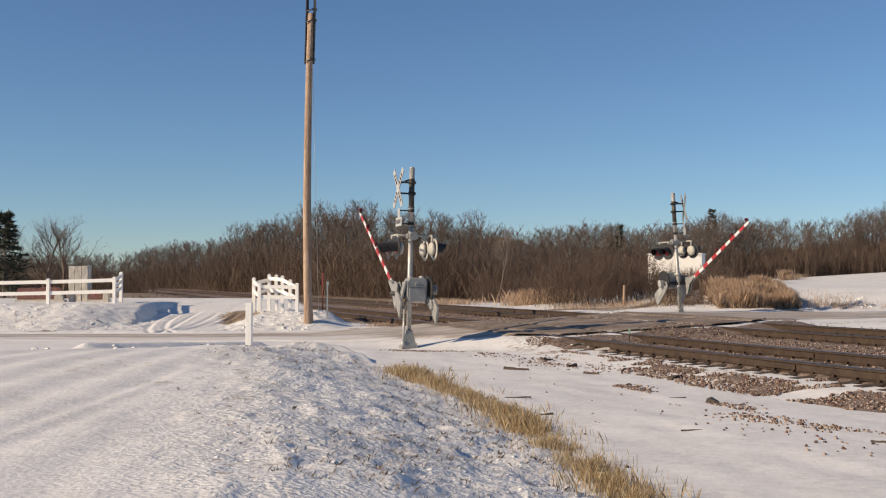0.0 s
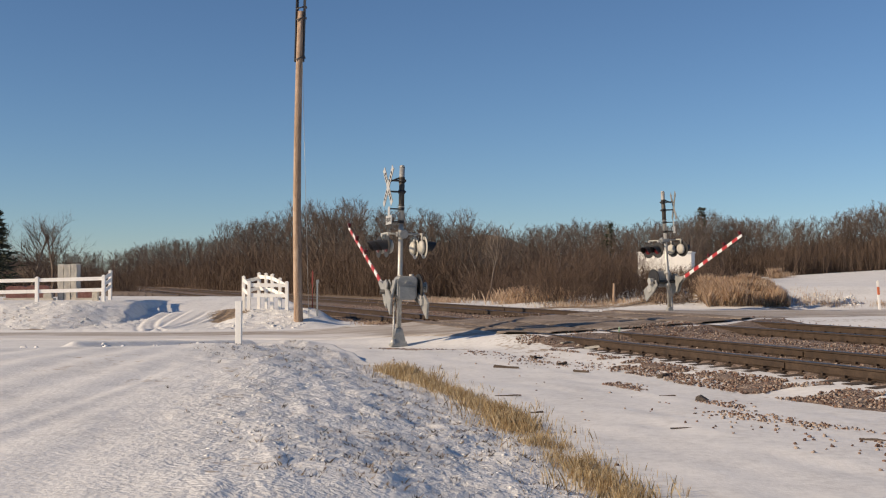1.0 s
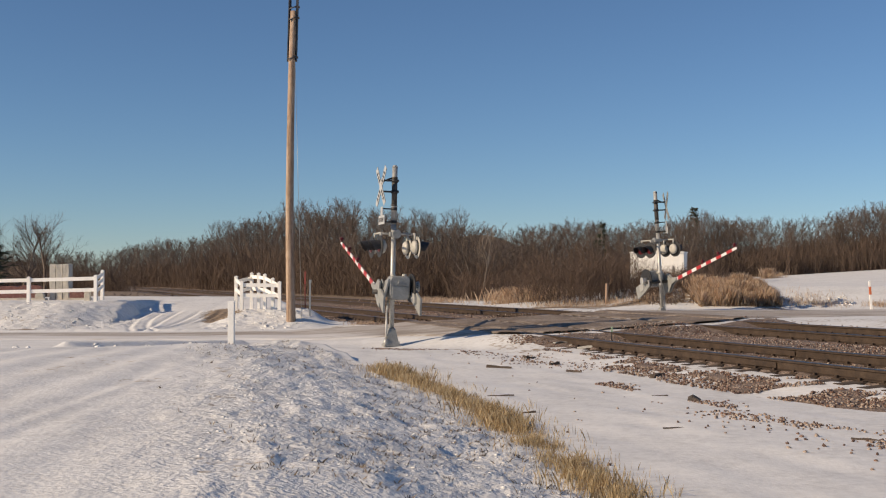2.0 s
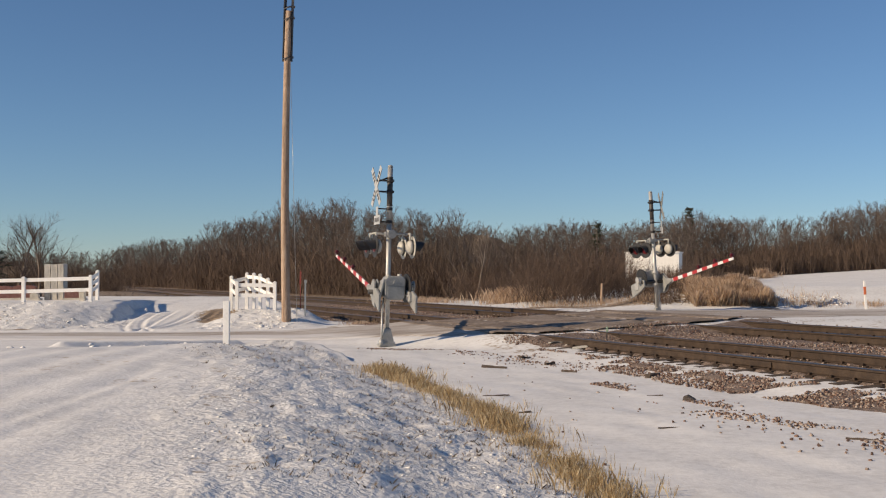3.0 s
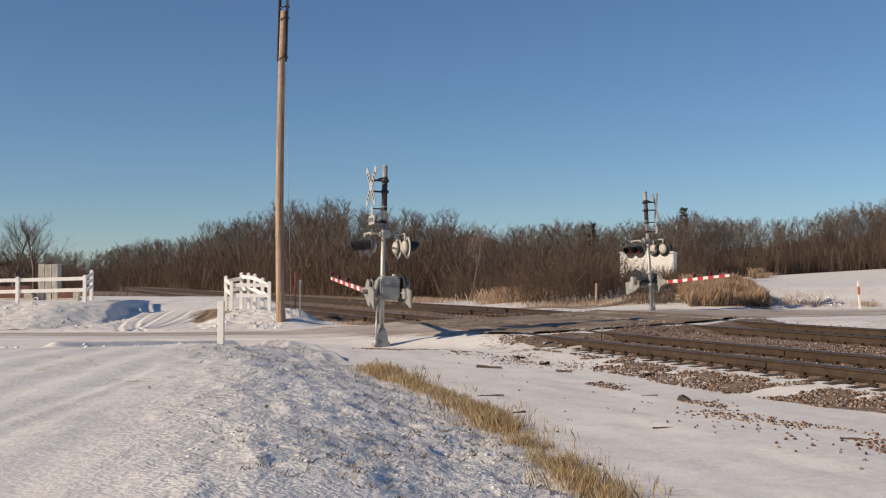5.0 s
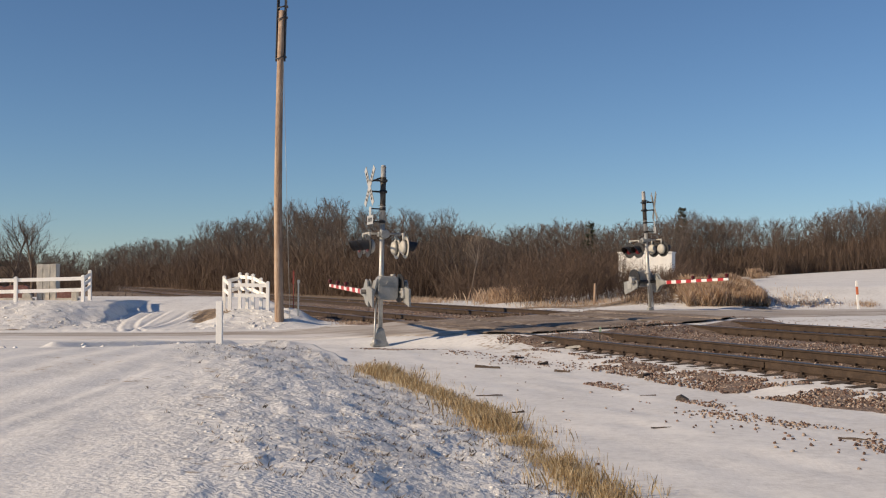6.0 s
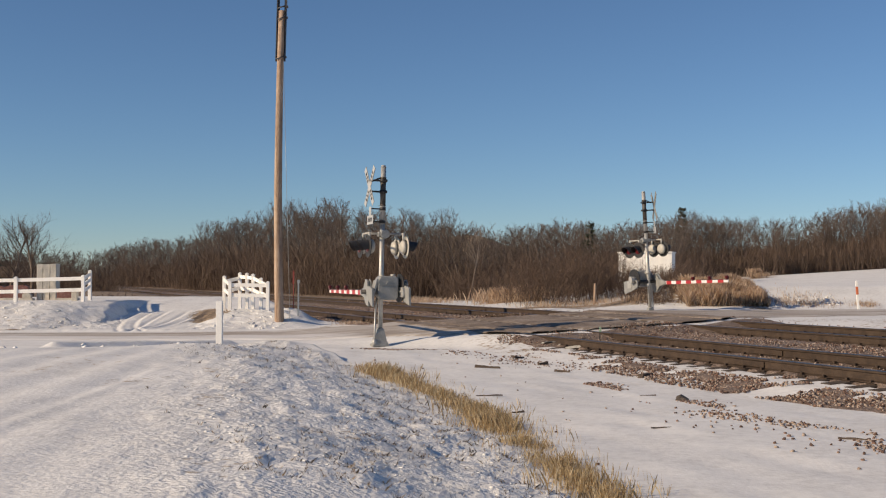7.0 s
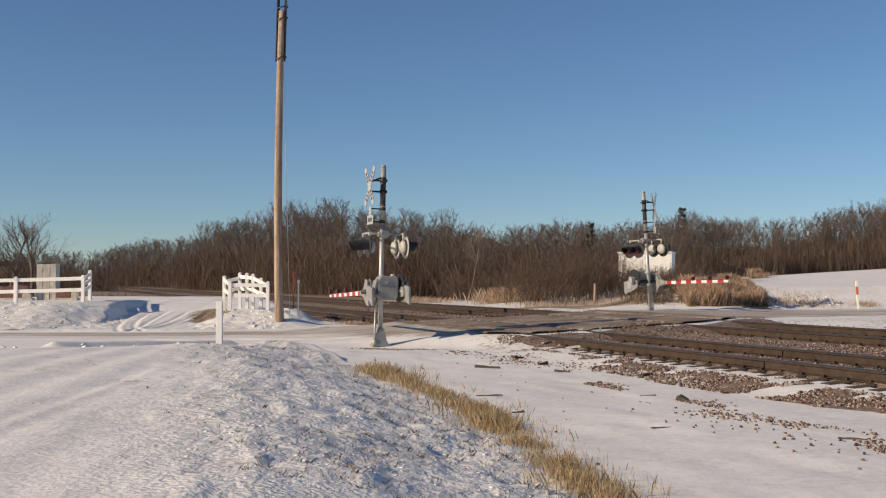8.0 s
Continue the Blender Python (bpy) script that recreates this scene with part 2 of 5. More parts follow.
# ---------------------------------------------------------------- the lie of the land
TURN = radians(20.15)
CT, ST = math.cos(TURN), math.sin(TURN)      # tracks run along (-ST, CT); p is the distance across them
RAILS = (11.8, 13.305, 16.1, 17.605)


def across(x, y):
    return x * CT + y * ST


def along(x, y):
    return -x * ST + y * CT


def on_track(p, s):
    return p * CT - s * ST, p * ST + s * CT


def step(a, b, v):
    t = np.clip((v - a) / (b - a), 0, 1)
    return t * t * (3 - 2 * t)


def hashed(i, j, seed):
    h = np.sin(i * 127.1 + j * 311.7 + seed * 74.7) * 43758.5453
    return h - np.floor(h)


def vnoise(x, y, seed=0):
    i, j = np.floor(x), np.floor(y)
    u, v = x - i, y - j
    u, v = u * u * (3 - 2 * u), v * v * (3 - 2 * v)
    a, b = hashed(i, j, seed), hashed(i + 1, j, seed)
    c, d = hashed(i, j + 1, seed), hashed(i + 1, j + 1, seed)
    return (a * (1 - u) + b * u) * (1 - v) + (c * (1 - u) + d * u) * v - 0.5


def rail_z(p):
    return 0.34 + 0.0466 * (np.clip(p, 8, 20) - 11.8)


def road_z(p):
    return np.interp(p, [-60, 4, 7.5, 10.4, 11.0, 18.4, 20.5, 30, 60], [-0.05, -0.05, 0.02, 0.24, 0.31, 0.66, 0.62, 0.62, 0.9])


ROAD_X = (-90, -7, -2.5, 2.2, 4.2, 7, 10, 14, 90)
ROAD_NEAR = (33.0, 33.0, 31.6, 28.3, 28.8, 30.0, 33.0, 35.3, 44.0)
ROAD_FAR = (38.0, 38.0, 37.2, 37.0, 38.4, 40.3, 40.9, 41.5, 50.0)


def bank_side(x, y):
    """Distance from the line of dry grass to the left, on to the bank."""
    line = np.interp(y, [0, 8.9, 14.6, 21.8, 30], [2.9, 1.22, 0.42, -1.5, -5.2])
    return (line - x) * 0.93


def ground_z(x, y, fine=True):
    x, y = np.asarray(x, float), np.asarray(y, float)
    p = across(x, y)
    # near side: bank with the drive on it, then the flat beside the tracks
    g = bank_side(x, y)
    bank = 0.46 * step(0.0, 3.0, g) * (1 - step(20.0, 31.5, y + np.clip(-5 - x, 0, 6) * 0.4))
    # a wind-cut drift at the end of the bank, and a hollow round the near signal
    cut, run = (x + 3.3) * -0.955 - (y - 27.4) * 0.297, (x + 3.3) * 0.297 - (y - 27.4) * 0.955
    lip = 0.125 * step(0.0, 0.07, cut) * (1 - step(0.3, 2.8, cut)) * step(-0.6, 0.3, run) * (1 - step(3.6, 5.0, run))
    lip = lip - 0.05 * np.exp(-((x + 1.65) / 2.5) ** 2 - ((y - 29.5) / 2.0) ** 2)
    near = -0.05 * step(2, 12, x) + bank + lip - 0.05 * step(28, 33, y) * step(2, -4, x)
    # beyond the road, before the tracks: fence mound, drive, far flat
    mound = 0.90 * step(38.6, 43.0, y - 2.0 * step(-15.0, -12.2, x)) * (1 - 0.35 * step(50, 60, y)) * (1 - step(-12.8, -11.95, x + (y - 43) * 0.02 + 0.5 * vnoise(x * 0.9, y * 0.9, 95)))
    drive = 0.98 * step(38.5, 52.0, y) - 0.40 * step(53, 62, y)
    knoll = 0.62 * step(39.2, 43.2, y) * step(-9.6, -8.0, x) * (1 - step(-6.2, -4.2, x)) + 0.25 * step(39.5, 44, y) * step(-6.5, -5, x)
    beyond = np.maximum(np.maximum(mound, drive), knoll) - 0.05
    z = near + (beyond - near) * step(35, 38.2, y)
    # the railway bed
    bed = rail_z(p) - 0.2
    z = z + (bed - z) * step(9.7, 11.1, p)
    # far side
    far = 0.45 + 0.15 * step(60, 25, along(x, y))
    side = step(5.0, 11.0, x - (y - 42) * 0.02)
    far = far + side * (0.9 * step(43.0, 47.6, y) + (0.35 + 1.06 * np.clip((x - 24) / 18, 0, 1.5)) * step(48, 110, y)) + 0.4 * step(120, 200, y) * side
    far = far + 0.35 * step(44, 60, y) * step(1, 5, x) * (1 - side)
    z = z + (far - z) * step(18.8, 21.5, p)
    # wooded rises behind the first rows of trees
    strip = p - 24.5 - 7.0 * step(90, 60, along(x, y)) - 9.0 * step(66, 48, along(x, y))
    edge = 2 + (y - 60) * 0.06
    rise = (2.6 + 3.3 * step(80, 125, along(x, y))) * step(7, 24, strip) * step(50, 62, y) * (1 - step(-6, 10, x - edge)) + (2.2 + 0.9 * step(25, 55, x)) * step(5, 20, y - 112 - 0.1 * x) * step(-10, 6, x - edge)
    rise = rise * step(12, 24, p) + 3.2 * step(6, 22, y - 128) * (1 - step(2, 8, p)) * (1 - step(-24, -18, x))
    z = z + rise * (1 - step(700, 1500, y)) * (1 + 0.25 * vnoise(x * 0.06, y * 0.06, 81))
    # the road cuts through
    n, f = np.interp(x, ROAD_X, ROAD_NEAR), np.interp(x, ROAD_X, ROAD_FAR)
    w = step(-2.2, 0.0, y - n) * step(-1.2, 0.0, f - y)
    z = z + (road_z(p) - 0.03 - z) * w
    if fine:
        away = 1 - step(60, 110, np.hypot(x, y))
        rough = step(-0.1, 0.4, g) * (1 - 0.85 * step(2.3, 4.2, g)) * (1 - step(5, 7, g)) * (1 - step(25, 28, y))
        plough = np.exp(-((y - n + 0.5) / 0.5) ** 2) * (1 - step(-3, -1, x)) + np.exp(-((y - f - 0.5) / 0.5) ** 2) * (1 - step(-6, -4, x))
        lump = vnoise(x * 0.3, y * 0.3, 1) * 0.07 + vnoise(x * 1.1, y * 1.1, 2) * 0.018 + vnoise(x * 3.1, y * 3.1, 3) * 0.008
        clod = np.abs(vnoise(x * 4.0, y * 3.0, 4)) * 0.04 + np.abs(vnoise(x * 8.0, y * 6.0, 5)) * 0.045 + vnoise(x * 11.5, y * 8.5, 7) * 0.015 + vnoise(x * 1.7, y * 1.2, 9) * 0.05 + (0.5 - np.abs(vnoise(x * 2.6 + y * 0.5, y * 1.1, 10)) * 2) * 0.035
        slope = step(38.6, 39.6, y) * (1 - step(42.8, 44.2, y)) * (1 - step(-12.0, -11.4, x) * step(-8.6, -9.6, x)) * (1 - step(-5.5, -5, x))
        z = z + away * (1 - w) * (lump * (1 - 0.75 * step(10, 11, p) * (1 - step(19, 20, p))) + clod * rough + slope * (vnoise(x * 3.5, y * 3.5, 71) * 0.05 + vnoise(x * 6.5, y * 6.5, 72) * 0.07) + plough * (0.05 + 0.16 * np.abs(vnoise(x * 2.2, y * 2.2, 6))))
        z = z + (1 - step(9.0, 10.0, p)) * step(0.2, -0.8, g) * (1 - step(26, 30, y)) * vnoise(along(x, y) * 0.7, p * 2.6, 91) * 0.022
        z = z - 0.008 * step(10.9, 11.1, p) * (1 - step(11.5, 11.75, p)) * (1 - w)
        z = z - 0.07 * step(11.5, 11.75, p) * (1 - step(18.6, 18.9, p)) * (1 - w)
        bar = np.clip(((x + 8.4) * 2.9 + (y - 24.5) * 4.5) / 28.66, 0, 1)
        drift = np.hypot(x + 8.4 - 2.9 * bar, y - 24.5 - 4.5 * bar)
        z = z + 0.15 * np.exp(-(drift / 0.24) ** 2) + 0.15 * np.exp(-((x + 3.9) / 0.8) ** 2 - ((y - 26.0) / 0.6) ** 2)
        z = z + (1 - step(20, 23, y)) * step(3.0, 4.5, g) * (0.012 * np.sin((x * 0.97 + y * 0.06) * 7.0) + 0.02 * np.exp(-((x + 3.35 + y * 0.03) / 0.12) ** 2)) * (1 - step(7, 10, g))
        rut = np.exp(-((x + 10.9 - (y - 43) * 0.03 - 0.9) / 0.16) ** 2) + np.exp(-((x + 10.9 - (y - 43) * 0.03 + 0.9) / 0.16) ** 2)
        for c, k in ((-12.1, 0.035), (-11.6, 0.045), (-11.0, 0.012), (-10.2, -0.02), (-9.7, -0.035), (-9.3, -0.06)):
            z = z + (0.018 * np.exp(-((x - c - 0.2 - k * (y - 44) ** 2) / 0.08) ** 2) - 0.038 * np.exp(-((x - c - k * (y - 44) ** 2) / 0.09) ** 2)) * step(38.3, 38.8, y) * (1 - step(44, 46, y))
        z = z - 0.01 * rut * step(38.2, 40, y) * (1 - step(58, 70, y))
    return z


def at_ground(x, y):
    return float(ground_z(x, y))


def seat(spots, lift=0.0):
    """Puts rows x, y, _, ... on the ground."""
    zs = ground_z(np.array([q[0] for q in spots]), np.array([q[1] for q in spots]))
    return [(q[0], q[1], float(z) + lift, *q[3:]) for q, z in zip(spots, zs)]


def build_ground():
    def axis(marks):
        out = []
        for a, b, d in marks:
            out += list(np.arange(a, b, d))
        return np.array(out)
    xs = axis([(-3000, -400, 200), (-400, -100, 20), (-100, -30, 2.5), (-30, -20, 0.3), (-20, -13, 0.12), (-13, -8.4, 0.055), (-8.4, -5, 0.1), (-5, 3, 0.046), (3, 7, 0.1), (7, 14, 0.2), (14, 40, 0.6), (40, 120, 4), (120, 400, 20), (400, 3200, 200)])
    ys = axis([(-2000, -100, 100), (-100, -5, 8), (-5, 5, 0.5), (5, 7.5, 0.2), (7.5, 15, 0.045), (15, 26, 0.07), (26, 38, 0.15), (38, 45, 0.08), (45, 48, 0.15), (48, 70, 0.6), (70, 160, 3), (160, 500, 20), (500, 4200, 200)])
    X, Y = np.meshgrid(xs, ys)
    Z = ground_z(X, Y)
    v = np.stack([X.ravel(), Y.ravel(), Z.ravel()], 1)
    w, h = len(xs), len(ys)
    i = (np.arange(h - 1)[:, None] * w + np.arange(w - 1)[None, :]).ravel()
    ob = raw("ground", v, np.stack([i, i + 1, i + w + 1, i + w], 1), SNOW, True)
    tuft = step(0.2, 1.5, bank_side(X, Y)) * (1 - step(5.0, 7.0, bank_side(X, Y))) * (1 - step(23, 26, Y))
    bare = 0.36 * tuft * (0.35 + vnoise(X * 1.3, Y * 0.8, 51)) * 1.6
    for cx, cy, rx, ry, k in ((-8.8, 43.4, 0.9, 1.5, 1.2), (-8.75, 42.5, 0.8, 0.9, 1.3), (-9.1, 44.6, 1.0, 2.0, 1.0), (-8.6, 42.3, 0.6, 0.8, 0.95), (-0.1, 27.6, 0.9, 0.5, 0.62), (-1.7, 28.7, 0.8, 0.35, 0.55), (-15.0, 38.9, 0.8, 0.3, 0.95), (1.9, 26.0, 1.2, 0.9, 0.55), (-4.2, 40.5, 0.6, 0.4, 0.6), (11.0, 45.0, 1.8, 1.8, 0.6), (7.5, 46.5, 2.5, 1.8, 0.8), (4.5, 47.8, 3.2, 1.5, 0.85), (-16.0, 40.6, 9.0, 1.6, 0.42), (-7.0, 41.2, 1.2, 1.2, 0.42)):
        bare = np.maximum(bare, k * np.exp(-((X - cx) / rx) ** 2 - ((Y - cy) / ry) ** 2))
    bare = np.maximum(bare, 0.45 * step(9.3, 10.0, across(X, Y)) * step(45, 30, along(X, Y)) * step(0.0, 0.3, vnoise(X * 0.7, Y * 0.7, 52) + 0.2))
    bare = np.maximum(bare, 0.62 * step(19, 21, across(X, Y)) * step(24, 30, along(X, Y)) * step(-0.1, 0.15, vnoise(X * 0.3, Y * 0.3, 53)) * step(100, 60, Y) * step(13.4, 12.4, X) * (1 - np.exp(-((X - 2.2) / 3.0) ** 2 - ((Y - 58) / 7.0) ** 2)))
    bare = np.maximum(bare, 0.8 * step(-4, 2, np.where((across(X, Y) < 8) & (X < -20), Y - 126, np.where(X < 2 + (Y - 60) * 0.06, across(X, Y) - 25, Y - 113 - 0.1 * X))) * step(50, 60, Y))
    bare = np.maximum(bare, 0.95 * step(18.4, 19.0, across(X, Y)) * step(48, 58, along(X, Y)) * (X < -4))
    bare = np.maximum(bare, 0.95 * step(7.6, 8.6, across(X, Y)) * step(58, 64, along(X, Y)) * (X < -8))
    bare = np.maximum(bare, 0.95 * step(62, 66, Y) * (X > 3.5) * (X < 0.205 * Y))
    front = step(38.6, 39.6, Y) * (1 - step(42.8, 44.2, Y)) * (1 - step(-12.0, -11.4, X) * step(-8.6, -9.6, X)) * (1 - step(-5.5, -5, X))
    crust = np.maximum(step(-0.1, 0.4, bank_side(X, Y)) * (1 - 0.8 * step(2.3, 4.2, bank_side(X, Y))) * (1 - step(25, 28, Y)), front)
    bare = np.maximum(bare, 0.75 * step(60, 66, Y) * (1 - step(8, 9.5, across(X, Y))) * (X < -12))
    layer = ob.data.attributes.new("crust", "FLOAT", "POINT")
    layer.data.foreach_set("value", np.clip(crust * 0.84 + 0.16, 0, 1).ravel().astype(np.float32))
    layer = ob.data.attributes.new("bare", "FLOAT", "POINT")
    layer.data.foreach_set("value", np.clip(bare, 0, 1).ravel().astype(np.float32))
    tagged(ob, "snow-covered ground with a lumpy bank and drifts", "ground", kind="structure")


def build_road():
    xs = np.concatenate([np.arange(-90, -14, 1.5), np.arange(-14, 16, 0.22), np.arange(16, 90, 1.5)])
    ts = np.linspace(0, 1, 42)
    n, f = np.interp(xs, ROAD_X, ROAD_NEAR), np.interp(xs, ROAD_X, ROAD_FAR)
    wob = vnoise(xs * 0.8, xs * 0 + 3, 11) * 0.5
    X = np.repeat(xs[:, None], len(ts), 1)
    Y = (n + 0.25 + wob)[:, None] * (1 - ts) + (f - 0.2 + wob * 0.5)[:, None] * ts
    P = across(X, Y)
    edge = np.minimum(ts, 1 - ts)[None, :]
    Z = road_z(P) + 0.012 + vnoise(X * 0.9, Y * 2.0, 12) * 0.012 - 0.05 * (1 - step(0, 0.04, edge))
    groove = np.zeros_like(P)
    for r in RAILS:
        groove += np.exp(-((P - r) / 0.10) ** 6)
    Z = Z - 0.07 * np.clip(groove, 0, 1)
    v = np.stack([X.ravel(), Y.ravel(), Z.ravel()], 1)
    w = len(ts)
    i = (np.arange(len(xs) - 1)[:, None] * w + np.arange(w - 1)[None, :]).ravel()
    ob = raw("road", v, np.stack([i, i + w, i + w + 1, i + 1], 1), ROAD, True)
    T = np.repeat(ts[None, :], len(xs), 0)
    strip = np.exp(-((T - 0.62) / 0.22) ** 4) * (1 - 0.6 * step(-9, -2, X))
    cover = (0.75 - 0.62 * strip) * (1 - step(7.5, 10.6, P)) + 0.42 * step(24, 30, P)
    layer = ob.data.attributes.new("cover", "FLOAT", "POINT")
    layer.data.foreach_set("value", np.clip(cover, 0, 1).ravel().astype(np.float32))
    tagged(ob, "country road of packed grit and worn snow", "road", kind="structure")


def build_crossing():
    """Asphalt over the ties, between and beside the rails."""
    grid = np.arange(15, 50, 0.1)
    bands = ((11.1, 11.72), (11.89, 13.21), (13.39, 16.01), (16.19, 17.52), (17.69, 18.4))
    for a, b in bands:
        ps = np.linspace(a, b, 14)
        rows = []
        for p in ps:
            gx, gy = p * CT - grid * ST, p * ST + grid * CT
            ok = (gy > np.interp(gx, ROAD_X, ROAD_NEAR) + 0.15) & (gy < np.interp(gx, ROAD_X, ROAD_FAR) - 0.3)
            ss = np.linspace(grid[ok][0], grid[ok][-1], 70)
            x, y = p * CT - ss * ST, p * ST + ss * CT
            z = road_z(p) + 0.03 + vnoise(x * 1.5, y * 1.5, 61) * 0.01 - 0.03 * (min(p - a, b - p) < 0.01)
            rows.append(np.stack([x, y, z], 1))
        v = np.concatenate(rows)
        i = (np.arange(13)[:, None] * 70 + np.arange(69)[None, :]).ravel()
        tagged(raw("crossing_surface", v, np.stack([i, i + 70, i + 71, i + 1], 1), ASPHALT, True), "worn brown asphalt between the rails of the crossing", "crossing", kind="structure")


build_ground()
build_road()
build_crossing()


# ---------------------------------------------------------------- railway
def rail_profile():
    return [(-0.07, 0.0), (0.07, 0.0), (0.07, 0.012), (0.012, 0.03), (0.010, 0.135), (0.036, 0.148), (0.036, 0.178), (0.028, 0.186), (-0.028, 0.186), (-0.036, 0.178), (-0.036, 0.148), (-0.010, 0.135), (-0.012, 0.03), (-0.07, 0.012)]


def build_track(p0, label):
    z = float(rail_z(p0 + 0.75))
    centre = p0 + 0.7525
    x, y = on_track(centre, 0)
    tilt = math.degrees(math.atan(0.0466))
    m = pose(x, y, z, 0, 0, math.degrees(TURN)) @ pose(0, 0, 0, 0, -tilt, 0)
    track = thing("railway_track", m, label, "railway track", "tracks over the crossing")
    for side in (-0.7525, 0.7525):
        bm = bmesh.new()
        prof = rail_profile()
        rings = [[bm.verts.new((side + u, s, w - 0.186)) for u, w in prof] for s in (-30, 0, 20, 40, 80, 160, 500)]
        for a, b in zip(rings, rings[1:]):
            for k in range(len(prof)):
                f = bm.faces.new((a[k], a[(k + 1) % len(prof)], b[(k + 1) % len(prof)], b[k]))
                f.material_index = 1 if k in (6, 7, 8) else 0
        part("rail", bm, [RUST, RAILHEAD], track, "rust-brown steel rail with a worn head")
    for side in (-0.7525, 0.7525):
        for s in np.arange(2.0 + p0 * 0.3 + side, 60, 11.9):
            bm = bmesh.new()
            for q in (-0.026, 0.026):
                box(bm, (0.03, 0.92, 0.095), (side + q, float(s), -0.105), bevel=0.008)
            part("joint_bar", bm, RUST, track)
    bm = bmesh.new()
    box(bm, (2.6, 0.23, 0.18), (0, 0, 0), bevel=0.012)
    tie = part("tie", bm, TIE, track)
    rng = random.Random(int(p0 * 10))
    spots = [s for s in np.arange(-4, 70, 0.53)]
    tie.matrix_basis = pose(0, -4.53, -0.285)
    for s in spots:
        o = tie.copy()
        scene.collection.objects.link(o)
        o.matrix_basis = pose(rng.uniform(-0.04, 0.04), float(s), -0.285 + rng.uniform(-0.012, 0.006), 0, 0, rng.uniform(-1, 1))
    bm = bmesh.new()
    for side in (-0.7525, 0.7525):
        for s in np.arange(-4.53, 45, 0.53):
            box(bm, (0.34, 0.19, 0.018), (side, float(s), -0.187))
            for q in (-0.1, 0.1):
                box(bm, (0.05, 0.05, 0.05), (side + q, float(s) + 0.05, -0.165))
    tagged(part("tie_plate", bm, RUST, track), "rusty tie plates and spikes under the rails", kind="stuff")
    return track


build_track(RAILS[0], "rusty near railway track on stone ballast with snowy ties")
build_track(RAILS[2], "rusty far railway track beside the first on ballast")


def stone_template(rng):
    v = np.array([(-1, -1, -1), (1, -1, -1), (1, 1, -1), (-1, 1, -1), (-1, -1, 1), (1, -1, 1), (1, 1, 1), (-1, 1, 1)], float)
    v += rng.uniform(-0.45, 0.45, v.shape)
    q = Euler([float(a) for a in rng.uniform(0, 6.28, 3)]).to_matrix()
    v = v @ np.array(q).T
    f = np.array([(0, 2, 1), (0, 3, 2), (4, 5, 6), (4, 6, 7), (0, 1, 5), (0, 5, 4), (1, 2, 6), (1, 6, 5), (2, 3, 7), (2, 7, 6), (3, 0, 4), (3, 4, 7)])
    return v, f


def scatter_stones(name, spots, sizes, label, category="ballast"):
    rng = np.random.default_rng(4)
    kinds = [stone_template(rng) for _ in range(24)]
    pairs = []
    for k, tmpl in enumerate(kinds):
        sel = [(x, y, z, rng.uniform(0, 6.28), s * rng.uniform(0.7, 1.25), s * rng.uniform(0.7, 1.1)) for i, ((x, y, z), s) in enumerate(zip(spots, sizes)) if i % 24 == k]
        if sel:
            pairs.append(spread(tmpl, sel))
    v, f = joined(pairs)
    return tagged(raw(name, v, f, STONE), label, category, kind="stuff")


